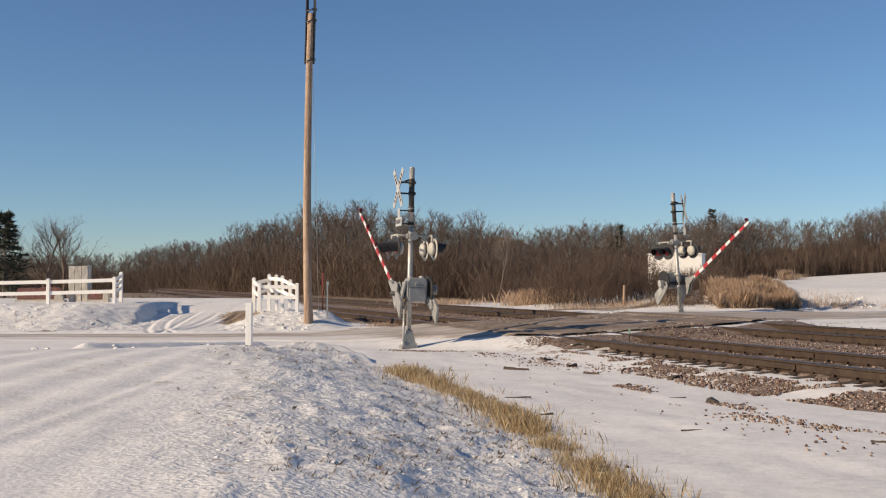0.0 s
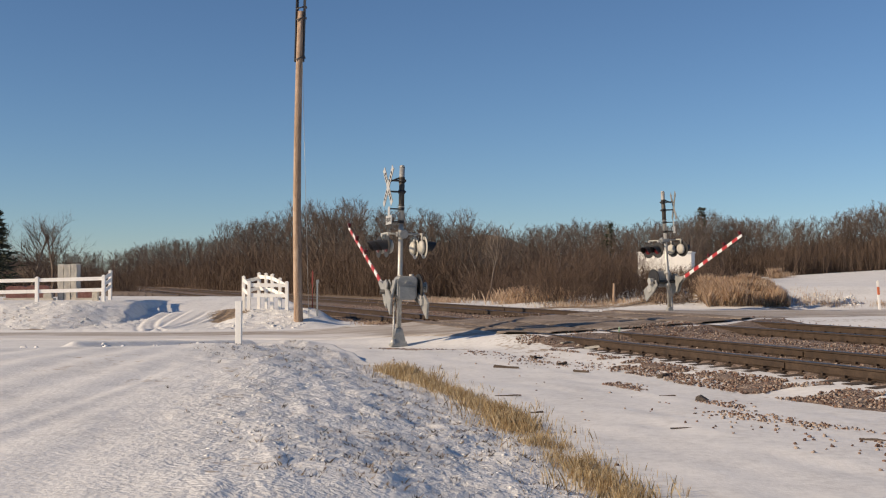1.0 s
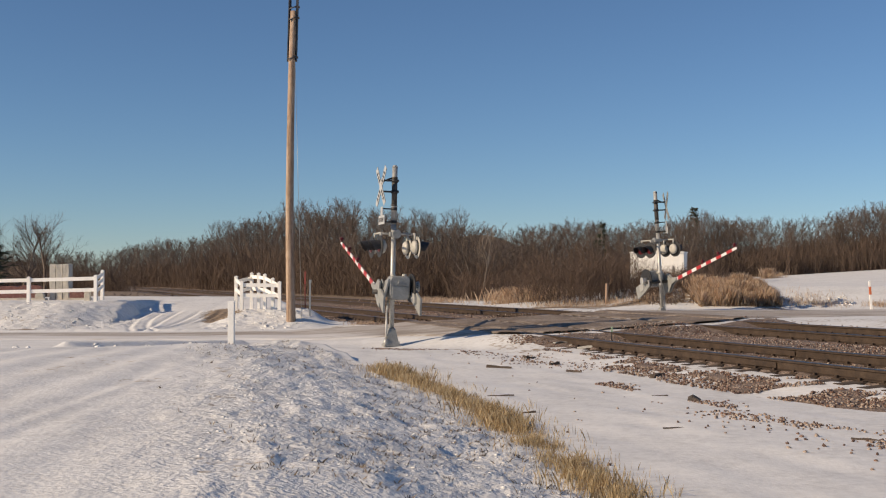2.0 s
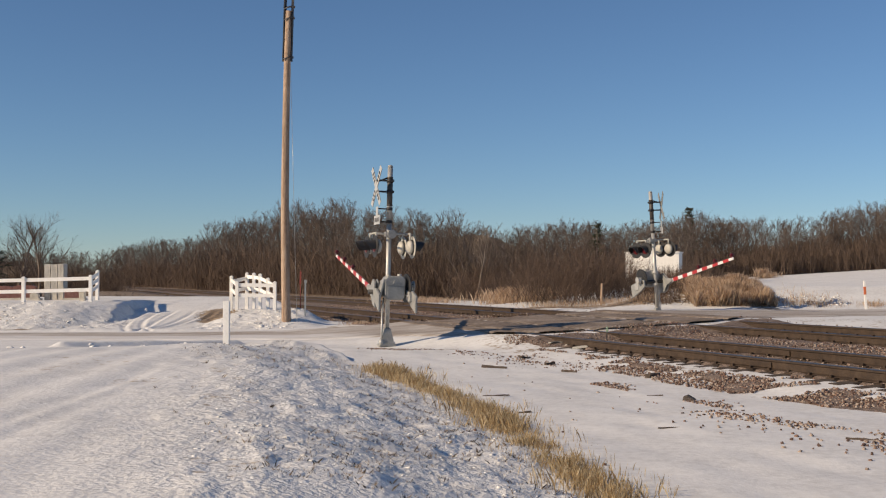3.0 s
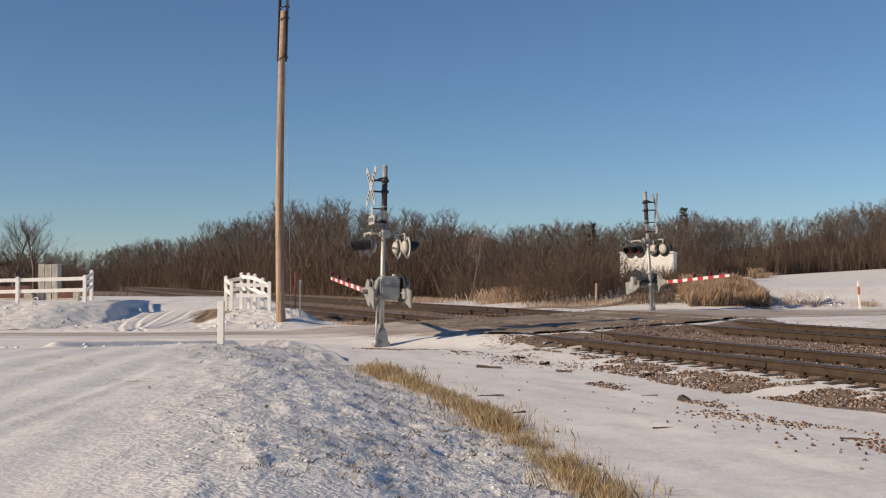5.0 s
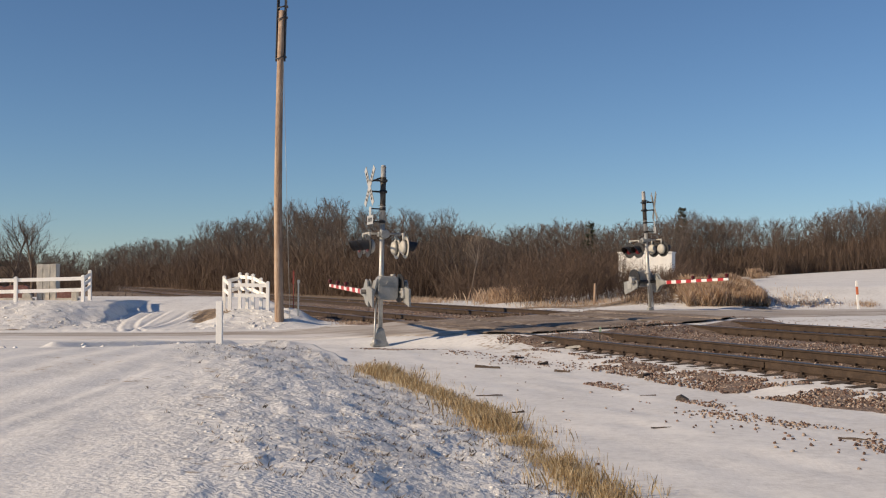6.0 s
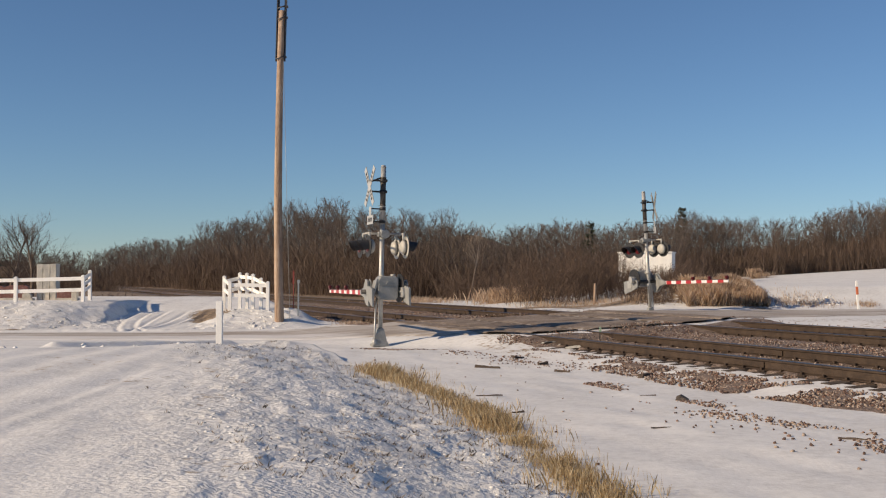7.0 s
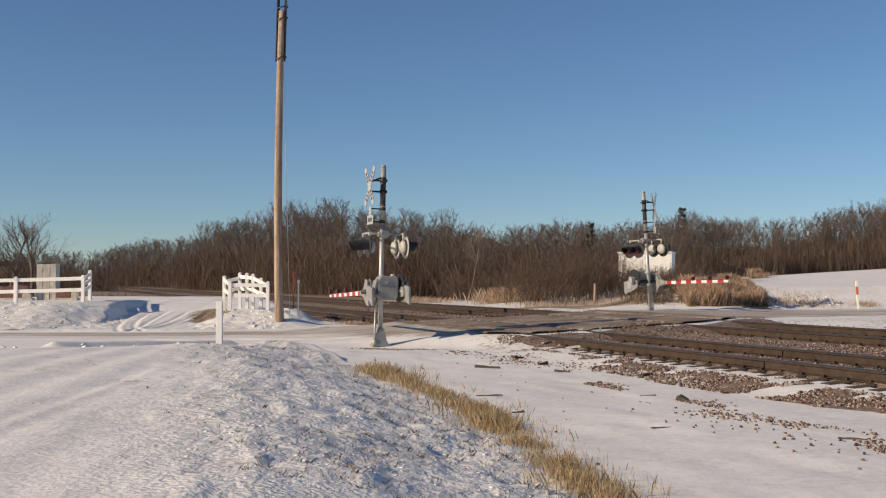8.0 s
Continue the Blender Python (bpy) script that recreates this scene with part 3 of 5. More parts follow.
def build_ballast():
    # the bed: a strip that follows the ground, left out where the road crosses
    ps = np.linspace(9.6, 20.0, 80)
    ss = np.concatenate([np.arange(-30, 60, 0.25), np.arange(60, 200, 3), np.arange(200, 520, 20)])
    P, S = np.meshgrid(ps, ss)
    X, Y = P * CT - S * ST, P * ST + S * CT
    Z = ground_z(X, Y, False)
    hump = 0.06 * np.exp(-((P - 14.7) / 0.9) ** 4) + 0.015
    Z = Z + hump + vnoise(X * 3, Y * 3, 21) * 0.05 - 0.10 * (1 - step(9.9, 10.3, P - 1.25 * step(17.5, 22.0, S) + vnoise(X * 0.8, Y * 0.8, 22) * 0.9)) - 0.12 * step(19.0, 19.9, P)
    Z = Z - 0.09 * step(-0.28, -0.38, vnoise(X * 0.9, Y * 0.9, 31) + 0.6 * vnoise(X * 3.3, Y * 3.3, 32)) * (1 - step(11.5, 11.7, P))
    Z = Z - 0.09 * step(10.85, 11.05, P) * (1 - step(11.55, 11.7, P)) * step(-0.25, -0.1, vnoise(S * 0.55, P * 1.5, 35)) * (S < 24)
    n, f = np.interp(X, ROAD_X, ROAD_NEAR), np.interp(X, ROAD_X, ROAD_FAR)
    Z = Z - 0.2 * step(-0.3, 0.3, Y - n) * step(-0.3, 0.3, f - Y)
    w, h = len(ps), len(ss)
    i = (np.arange(h - 1)[:, None] * w + np.arange(w - 1)[None, :]).ravel()
    bed = raw("ballast_bed", np.stack([X.ravel(), Y.ravel(), Z.ravel()], 1), np.stack([i, i + 1, i + w + 1, i + w], 1), BALLAST, True)
    tagged(bed, "brown crushed-stone ballast bed under the tracks", "ballast", kind="structure")
    rng = np.random.default_rng(7)
    spots, sizes = [], []
    while len(spots) < 36000:
        p = rng.choice([rng.uniform(9.75, 11.5), rng.uniform(13.7, 15.7), rng.uniform(11.9, 13.2), rng.uniform(17.7, 19.5)], p=[0.58, 0.34, 0.04, 0.04])
        s = -2 + 62 * rng.random() ** 1.8
        x, y = on_track(p, s)
        nn, ff = np.interp(x, ROAD_X, ROAD_NEAR), np.interp(x, ROAD_X, ROAD_FAR)
        if nn - 0.1 < y < ff + 0.1:
            continue
        patch = vnoise(np.array(x * 0.9), np.array(y * 0.9), 31) + 0.6 * vnoise(np.array(x * 3.3), np.array(y * 3.3), 32)
        if p > 11.0 and p < 11.65 and s < 24 and vnoise(np.array(s * 0.55), np.array(p * 1.5), 35) > -0.2:
            continue
        if p < 11.6 and (patch < -0.33 or p < 9.75 + 1.25 * float(step(17.5, 22.0, s)) + 0.8 * float(patch)):
            continue
        spots.append((x, y, 0.0, 0.06 * math.exp(-((p - 14.7) / 0.9) ** 4) + 0.07 * float(step(11.5, 11.75, p) * (1 - step(18.6, 18.9, p)))))
        sizes.append(rng.uniform(0.007, 0.016))
    spots = [(x, y, z + up) for x, y, z, up in seat(spots, 0.018)]
    scatter_stones("ballast_stones", spots, sizes, "loose brown and grey ballast stones")
    spots, sizes = [], []
    for p0, s0, s1, wd, cnt in ((8.15, 8.0, 12.0, 0.16, 520), (8.2, 12.2, 13.8, 0.2, 420), (8.5, 15.2, 16.8, 0.14, 260), (7.3, 8.0, 11.5, 0.25, 45), (9.7, 19.0, 25.0, 0.35, 450), (8.3, 25.5, 27.5, 0.3, 200), (7.0, 10, 24, 1.2, 45), (5.5, 8.5, 20, 0.9, 14)):
        for _ in range(cnt):
            s = rng.uniform(s0, s1)
            p = p0 + rng.normal() * wd + 0.25 * math.sin(s * 2)
            if vnoise(np.array(p * 1.7), np.array(s * 0.8), 33) < -0.12:
                continue
            x, y = on_track(p, s)
            spots.append((x, y, 0.0))
            sizes.append(rng.uniform(0.006, 0.016))
    spots = seat(spots, 0.005)
    scatter_stones("scattered_gravel", spots, sizes, "strewn brown gravel lying on the snow", "gravel")


build_ballast()


# ---------------------------------------------------------------- crossing signals
def disc(bm, c, axis, r, t, n=20, index=0):
    a = Vector(axis).normalized() * t / 2
    return rod(bm, Vector(c) - a, Vector(c) + a, r, n=n, index=index)


def hood(bm, c, way, r, length):
    """A visor: a bent sheet over the top of a lens, open below, longer above."""
    ring = []
    for k in range(13):
        a = radians(-25 + k * 19.17)
        dy, dz = r * math.cos(a), r * math.sin(a)
        reach = length * (0.45 + 0.55 * (dz / r + 0.43) / 1.43)
        for rr in (1.0, 0.955):
            ring.append((Vector((c[0], c[1] + dy * rr, c[2] + dz * rr)), Vector((c[0] + way * reach, c[1] + dy * rr, c[2] + dz * rr - 0.03))))
    vs = [[bm.verts.new(p) for p in q] for q in ring]
    for k in range(12):
        o0, i0, o1, i1 = vs[2 * k], vs[2 * k + 1], vs[2 * k + 2], vs[2 * k + 3]
        bm.faces.new((o0[0], o1[0], o1[1], o0[1]))
        bm.faces.new((i0[0], i0[1], i1[1], i1[0]))
        bm.faces.new((o0[1], o1[1], i1[1], i0[1]))
    return bm


def build_signal(m, label):
    """Local axes: x away from the traffic that it faces, y along the gate arm, z up."""
    sig = thing("crossing_signal", m, label, "railroad signal", "signals at the crossing")
    bm = bmesh.new()
    rod(bm, (0, 0, 0.38), (0, 0, 3.2), 0.064, n=16)
    rod(bm, (0, 0, 3.19), (0, 0, 4.68), 0.07, n=16)
    rod(bm, (0, 0, 4.68), (0, 0, 4.73), 0.078, 0.05, n=16)
    part("mast", bm, SILVER, sig, "aluminium-painted steel mast")
    # the crossbuck's shade on the mast, put in as an added dark tube
    bm = bmesh.new()
    rod(bm, (0, 0, 3.66), (0, 0, 4.42), 0.074, n=16)
    for z in (3.68, 4.40):
        rod(bm, (0, 0, z - 0.02), (0, 0, z + 0.02), 0.08, n=16)
    part("sleeve", bm, MASTSHADE, sig, "dark tube in place of the crossbuck shade on the mast")
    bm = bmesh.new()
    rod(bm, (-0.05, 0, 4.40), (-0.30, 0, 4.30), 0.022, n=8)
    part("brace", bm, BLACK, sig)
    bm = bmesh.new()
    box(bm, (0.44, 0.40, 0.05), (0, 0, 0.025), bevel=0.01)
    out = bmesh.ops.create_cone(bm, cap_ends=True, segments=4, radius1=0.25, radius2=0.125, depth=0.4)
    bmesh.ops.transform(bm, matrix=pose(0, 0, 0.245, 0, 0, 45), verts=out["verts"])
    rod(bm, (0, 0, 0.42), (0, 0, 0.47), 0.095, n=16)
    base = part("base", bm, GREY, sig, "flared grey cast base")
    for a, b in ((-1, -1), (1, -1), (1, 1), (-1, 1)):
        bm = bmesh.new()
        rod(bm, (a * 0.17, b * 0.15, 0.03), (a * 0.17, b * 0.15, 0.13), 0.02, n=6)
        part("bolt", bm, GALV, base)
    bm = bmesh.new()
    rod(bm, (-0.16, -0.1, 0.0), (-0.155, -0.08, 0.9), 0.028)
    rod(bm, (-0.155, -0.08, 0.89), (-0.1, -0.02, 1.28), 0.028)
    rod(bm, (-0.17, -0.12, 0.0), (-0.17, -0.12, 0.2), 0.06)
    part("conduit", bm, SILVER, sig, "pale cable conduit beside the mast")
    # crossbuck on two brackets
    for z in (4.32, 4.03):
        bm = bmesh.new()
        box(bm, (0.34, 0.05, 0.045), (-0.19, 0, z))
        rod(bm, (0, 0, z - 0.045), (0, 0, z + 0.045), 0.088, n=14)
        box(bm, (0.07, 0.19, 0.06), (0.06, 0, z), bevel=0.01)
        part("sign_bracket", bm, BLACK, sig, "dark steel bracket")
    for turn, off in ((38, 0.0), (-38, 0.012)):
        bm = bmesh.new()
        box(bm, (0.006, 0.17, 1.22), bevel=0.0)
        box(bm, (0.014, 0.02, 1.22), (0.006, -0.075, 0))
        box(bm, (0.014, 0.02, 1.22), (0.006, 0.075, 0))
        for face in bm.faces:
            if face.calc_center_median().x > 0.0:
                face.material_index = 1
        blade = part("crossbuck_blade", bm, [SIGNWHITE, GREY], sig, "white crossbuck blade")
        blade.matrix_basis = pose(0, 0, 0, 0, 0, 5) @ pose(-0.37 - off, 0, 4.16, turn, 0, 0)
        for k in (-0.42, -0.30, -0.18, 0.18, 0.30, 0.42):
            bm = bmesh.new()
            box(bm, (0.004, 0.10, 0.06), (-0.006, 0, k))
            part("lettering", bm, BLACK, blade)
    # sign for the number of tracks: an inverted T
    bm = bmesh.new()
    prism(bm, [(-0.34, 3.17), (0.34, 3.17), (0.34, 3.40), (0.115, 3.40), (0.115, 3.63), (-0.115, 3.63), (-0.115, 3.40), (-0.34, 3.40)], 0.012, pose(-0.33, 0, 0, 0, 0, 90))
    plate = part("tracks_sign", bm, SIGNWHITE, sig, "white inverted-T sign plate")
    for y in (-0.22, -0.13, -0.04, 0.05, 0.14, 0.23):
        bm = bmesh.new()
        box(bm, (0.004, 0.045, 0.11), (-0.338, y, 3.285))
        part("lettering", bm, BLACK, plate)
    for z in (3.58, 3.24):
        bm = bmesh.new()
        box(bm, (0.33, 0.045, 0.035), (-0.16, 0, z))
        rod(bm, (0, 0, z - 0.04), (0, 0, z + 0.04), 0.083, n=14)
        part("sign_bracket", bm, BLACK, sig)
    # junction box with a cross of light arms
    bm = bmesh.new()
    disc(bm, (0.05, -0.09, 2.92), (0, 1, 0), 0.115, 0.2)
    box(bm, (0.30, 0.20, 0.13), (0.03, 0, 2.92), bevel=0.03)
    part("junction_box", bm, GREY, sig, "grey cast junction box")
    for ux in (-0.42, 0.48):
        w = 1 if ux > 0 else -1
        bm = bmesh.new()
        rod(bm, (0, 0, 2.93), (ux, 0, 2.93), 0.026)
        rod(bm, (ux, -0.40, 2.93), (ux, 0.40, 2.93), 0.026)
        for v in (-0.38, 0.38):
            rod(bm, (ux, v, 2.94), (ux, v, 2.76), 0.03)
        part("light_arm", bm, PALE, sig, "pale pipe arm")
        for v in (-0.38, 0.38):
            bm = bmesh.new()
            out = bmesh.ops.create_uvsphere(bm, u_segments=18, v_segments=10, radius=0.185)
            bmesh.ops.scale(bm, vec=(0.5, 1, 1), verts=out["verts"])
            bmesh.ops.translate(bm, vec=(ux - 0.02 * w, v, 2.58), verts=out["verts"])
            lamp = part("flasher", bm, PALE, sig, "pale grey flasher housing", True)
            bm = bmesh.new()
            disc(bm, (ux + 0.06 * w, v, 2.58), (1, 0, 0), 0.285, 0.012, 28)
            disc(bm, (ux + 0.05 * w, v, 2.58), (1, 0, 0), 0.20, 0.05, 24)
            part("background", bm, BLACK, lamp, "black round background disc")
            if ux > 0:
                bm = bmesh.new()
                disc(bm, (ux + 0.046 * w, v, 2.58), (1, 0, 0), 0.288, 0.014, 28)
                part("rim", bm, PALE, lamp, "pale back of the background disc")
            bm = bmesh.new()
            out = bmesh.ops.create_uvsphere(bm, u_segments=18, v_segments=8, radius=0.152)
            bmesh.ops.scale(bm, vec=(0.3, 1, 1), verts=out["verts"])
            bmesh.ops.translate(bm, vec=(ux + 0.075 * w, v, 2.58), verts=out["verts"])
            part("lens", bm, REDLENS, lamp, "dark red lens", True)
            bm = bmesh.new()
            hood(bm, (ux + 0.07 * w, v, 2.58), w, 0.172, 0.30)
            part("hood", bm, BLACK, lamp, "black visor")
            lamp.matrix_basis = pose(0, 0, 0, 0, 0, 4)
    # gate mechanism
    bm = bmesh.new()
    prism(bm, [(-0.25, 1.32), (-0.14, 1.21), (0.20, 1.21), (0.29, 1.28), (0.30, 1.76), (0.23, 1.83), (-0.18, 1.83), (-0.26, 1.72)], 0.42, pose(0.06, -0.29, 0), bevel=0.03)
    mech = part("mechanism", bm, GREY, sig, "grey enamelled gate mechanism housing")
    bm = bmesh.new()
    box(bm, (0.48, 0.03, 0.03), (0.08, -0.515, 1.60))
    box(bm, (0.42, 0.02, 0.34), (0.09, -0.508, 1.40), bevel=0.008)
    box(bm, (0.03, 0.03, 0.10), (0.05, -0.52, 1.67), (0, 25, 0), bevel=0.006)
    part("door", bm, GREY, mech)
    for ux, z in ((-0.05, 1.86), (0.24, 1.88)):
        bm = bmesh.new()
        rod(bm, (ux, -0.3, 1.80), (ux, -0.3, z), 0.06)
        part("cap", bm, PALE, mech)
    bm = bmesh.new()
    disc(bm, (0.43, -0.27, 1.52), (1, 0.1, 0), 0.37, 0.035, 28)
    disc(bm, (0.455, -0.27, 1.52), (1, 0.1, 0), 0.30, 0.02, 28)
    part("cover", bm, BLACK, sig, "round black side cover")
    bm = bmesh.new()
    box(bm, (0.03, 0.36, 0.44), (-0.27, -0.30, 1.50), (0, 14, 0), bevel=0.008)
    box(bm, (0.05, 0.05, 0.5), (-0.255, -0.47, 1.50), (0, 14, 0), bevel=0.008)
    part("guard", bm, GREY, sig, "slanted grey guard plate")
    bm = bmesh.new()
    rod(bm, (-0.52, 0, 1.41), (0.56, 0, 1.41), 0.06)
    part("shaft", bm, BLACK, sig)
    for z in (1.30, 1.75):
        bm = bmesh.new()
        rod(bm, (0, 0, z - 0.05), (0, 0, z + 0.05), 0.1, n=14)
        box(bm, (0.2, 0.14, 0.08), (0, -0.05, z))
        part("clamp", bm, SILVER, sig)
    # the arm, hung on its shaft; y runs out along the arm
    bm = bmesh.new()
    prism(bm, [(-0.16, -0.36), (0.06, -0.32), (0.32, -0.12), (0.75, -0.05), (0.75, 0.05), (0.30, 0.13), (0.04, 0.36), (-0.13, 0.30)], 0.05, pose(-0.37, 0, 0, 0, 0, 90), bevel=0.008)
    prism(bm, [(-0.16, -0.36), (0.06, -0.32), (0.32, -0.12), (0.75, -0.05), (0.75, 0.05), (0.30, 0.13), (0.04, 0.36), (-0.13, 0.30)], 0.03, pose(-0.28, 0, 0, 0, 0, 90), bevel=0.008)
    gate = part("gate_arm", bm, GREY, sig, "red and white striped gate arm on its bracket")
    gate.matrix_basis = pose(0, 0, 1.41)
    bm = bmesh.new()
    prism(bm, [(0.55, -0.062), (5.1, -0.042), (5.1, 0.042), (0.55, 0.062)], 0.03, pose(-0.33, 0, 0, 0, 0, 90), bevel=0.004)
    part("arm", bm, WHITETAPE, gate, "white reflective arm")
    v = 0.80
    for k in range(6):
        a, b = v + k * 0.81 * 0.9, v + k * 0.81 * 0.9 + 0.365
        b = min(b, 5.095)
        bm = bmesh.new()
        prism(bm, [(a, -0.066 + a * 0.004), (b, -0.066 + b * 0.004), (b, 0.066 - b * 0.004), (a, 0.066 - a * 0.004)], 0.038, pose(-0.33, 0, 0, 0, 0, 90))
        part("stripe", bm, REDTAPE, gate, "red reflective stripe")
    for v in (5.02, 3.9, 2.75):
        bm = bmesh.new()
        box(bm, (0.06, 0.10, 0.06), (-0.33, v, 0.07))
        rod(bm, (-0.33, v, 0.09), (-0.33, v, 0.18), 0.04, 0.028, n=12)
        disc(bm, (-0.33, v, 0.13), (1, 0, 0), 0.042, 0.11, 12)
        part("arm_lamp", bm, REDLENS, gate, "small red arm lamp")
    bm = bmesh.new()
    rod(bm, (-0.31, 0.6, 0.075), (-0.32, 5.0, 0.06), 0.008, n=6)
    part("cable", bm, BLACK, gate)
    for ux, t in ((0.50, 0.06), (-0.37, 0.06)):
        bm = bmesh.new()
        reach = 1.0 if ux > 0 else 0.62
        prism(bm, [(0.12, 0.13), (0.12, -0.10), (-0.25, -0.22), (-reach, -0.36), (-reach - 0.02, 0.10), (-0.3, 0.18)], t, pose(ux, 0, 0, 0, 0, 90), bevel=0.01)
        cw = part("counterweight_arm", bm, GREY, gate, "grey counterweight plate")
        if ux > 0:
            bm = bmesh.new()
            box(bm, (0.16, 0.30, 0.26), (ux - 0.02, -0.50, -0.02), bevel=0.02)
            for q in (-0.58, -0.5, -0.42):
                disc(bm, (ux - 0.1, q, 0.0), (1, 0, 0), 0.028, 0.06, 8)
            box(bm, (0.10, 0.05, 0.16), (ux - 0.04, -0.67, -0.02), bevel=0.01)
            part("counterweight", bm, SILVER, cw, "bolted steel counterweight")
    bm = bmesh.new()
    rod(bm, (0.46, -0.14, 0.16), (0.66, -0.14, 0.16), 0.115, n=18)
    rod(bm, (0.64, -0.14, 0.16), (0.67, -0.14, 0.16), 0.135, n=18)
    hub = part("hub", bm, SILVER, gate, "bright bolted steel hub")
    for a in range(6):
        bm = bmesh.new()
        rod(bm, (0.5 + 0.05 * (a % 3), -0.14 - 0.112 * math.cos(radians(35 + 22 * (a // 3))), 0.16 + 0.112 * math.sin(radians(5 + 30 * (a // 3)))), (0.5 + 0.05 * (a % 3), -0.30, 0.18 + 0.06 * (a // 3)), 0.014, n=6)
        part("bolt", bm, BLACK, hub)
    return sig, gate


near_signal, near_gate = build_signal(pose(-1.65, 29.5, at_ground(-1.65, 29.5), 0, 1.2, 16), "grey crossing signal with crossbuck, flashers and lowering striped gate")
far_signal = copy_thing(near_signal, pose(7.64, 41.6, 0.24, 0, 3.4, 196))
far_gate = [o for o in far_signal.children if o.name.startswith("gate_arm")][0]
for o in [o for lamp in far_signal.children if lamp.name.startswith("flasher") for o in lamp.children if o.name.startswith("rim")]:
    bpy.data.objects.remove(o)
for o in far_signal.children:
    if o.name.startswith("flasher"):      # each lamp is aimed on its own stem
        c = sum((Vector(q) for q in o.bound_box), Vector()) / 8
        o.matrix_basis = Matrix.Translation(c) @ pose(0, 0, 0, 0, 0, 20) @ Matrix.Translation(-c)
    if o.name.startswith("crossbuck_blade") or o.name.startswith("tracks_sign"):
        o.matrix_basis = pose(0, 0, 0, 0, 0, -19) @ o.matrix_basis
tagged(far_signal, "leaning crossing signal across the tracks with red flasher lenses")


# ---------------------------------------------------------------- poles, posts and fences
def build_pole():
    x, y = -5.955, 41.0
    z0 = at_ground(x, y) - 0.1
    pole = thing("utility_pole", pose(x, y, z0), "tall brown wooden utility pole standing beside the road", "utility pole")
    bm = bmesh.new()
    n, rings = 18, []
    for k in range(15):
        z = 11.4 * k / 14
        r = 0.165 - 0.05 * k / 14 + (0.012 if k == 0 else 0)
        cx = float(np.interp(z, (0, 2.2, 4.5, 7.0, 9.4, 11.5), (0.03, -0.02, -0.04, -0.02, 0.02, 0.08)))
        rings.append([bm.verts.new((cx + r * math.cos(a), r * math.sin(a) * (1 + 0.02 * math.sin(3 * a)), z)) for a in (2 * math.pi * i / n for i in range(n))])
    for a, b in zip(rings, rings[1:]):
        for i in range(n):
            bm.faces.new((a[i], a[(i + 1) % n], b[(i + 1) % n], b[i])).smooth = True
    bm.faces.new(rings[-1])
    part("pole", bm, POLEWOOD, pole, "weathered wooden shaft")
    for w in (-1, 1):
        bm = bmesh.new()
        box(bm, (0.035, 0.11, 3.9), (w * 0.165 + 0.075, 0, 11.5), (0, 1.4, 0))
        box(bm, (0.09, 0.02, 3.9), (w * 0.13 + 0.075, 0.05, 11.5), (0, 1.4, 0))
        part("extension_bar", bm, CONDUIT, pole, "dark steel pole-top extension channel")
    for z in (9.70, 11.15, 11.55):
        bm = bmesh.new()
        k = 0.02 + (z - 9.4) * 0.028
        rod(bm, (k - 0.15, -0.13, z - 0.10), (k + 0.15, -0.13, z + 0.02), 0.022, n=8)
        rod(bm, (k - 0.2, 0, z), (k + 0.2, 0, z), 0.02, n=8)
        box(bm, (0.10, 0.1, 0.07), (k + 0.17, 0, z))
        part("bolt_band", bm, CONDUIT, pole)
    bm = bmesh.new()
    rod(bm, (0.15, -0.1, 9.7), (0.45, -0.3, 0.1), 0.008, n=6)
    part("guy_wire", bm, GALV, pole, "thin steel guy wire")


build_pole()


def post_shape(bm, x, y, z0, z1, w=0.127):
    box(bm, (w, w, z1 - z0), (x, y, (z0 + z1) / 2), bevel=0.006)
    out = bmesh.ops.create_cone(bm, cap_ends=True, segments=4, radius1=(w + 0.03) * 0.72, radius2=0.02, depth=0.045)
    bmesh.ops.transform(bm, matrix=pose(x, y, z1 + 0.02, 0, 0, 45), verts=out["verts"])


def rail_between(bm, a, b, h=0.14, t=0.045):
    a, b = Vector(a), Vector(b)
    d = b - a
    vs = []
    side = Vector((-d.y, d.x, 0)).normalized() * t / 2
    up = Vector((0, 0, h / 2))
    for p in (a, b):
        vs.append([bm.verts.new(p + side * i + up * j) for i, j in ((-1, -1), (1, -1), (1, 1), (-1, 1))])
    for k in range(4):
        bm.faces.new((vs[0][k], vs[0][(k + 1) % 4], vs[1][(k + 1) % 4], vs[1][k]))
    bm.faces.new(vs[0][::-1])
    bm.faces.new(vs[1])
    bmesh.ops.recalc_face_normals(bm, faces=bm.faces)


def build_fence(posts, runs, label):
    """posts: x, y, height of the top; runs: pairs of posts and the drops of their rails below the tops."""
    fence = thing("rail_fence", pose(0, 0, 0), label, "fence", "white fences by the drive")
    for x, y, top in posts:
        bm = bmesh.new()
        post_shape(bm, x, y, at_ground(x, y) - 0.12, top)
        part("post", bm, VINYL, fence)
    for i, j, drops in runs:
        for d in drops:
            bm = bmesh.new()
            rail_between(bm, (*posts[i][:2], posts[i][2] - d), (*posts[j][:2], posts[j][2] - d))
            part("rail", bm, VINYL, fence)
    return fence


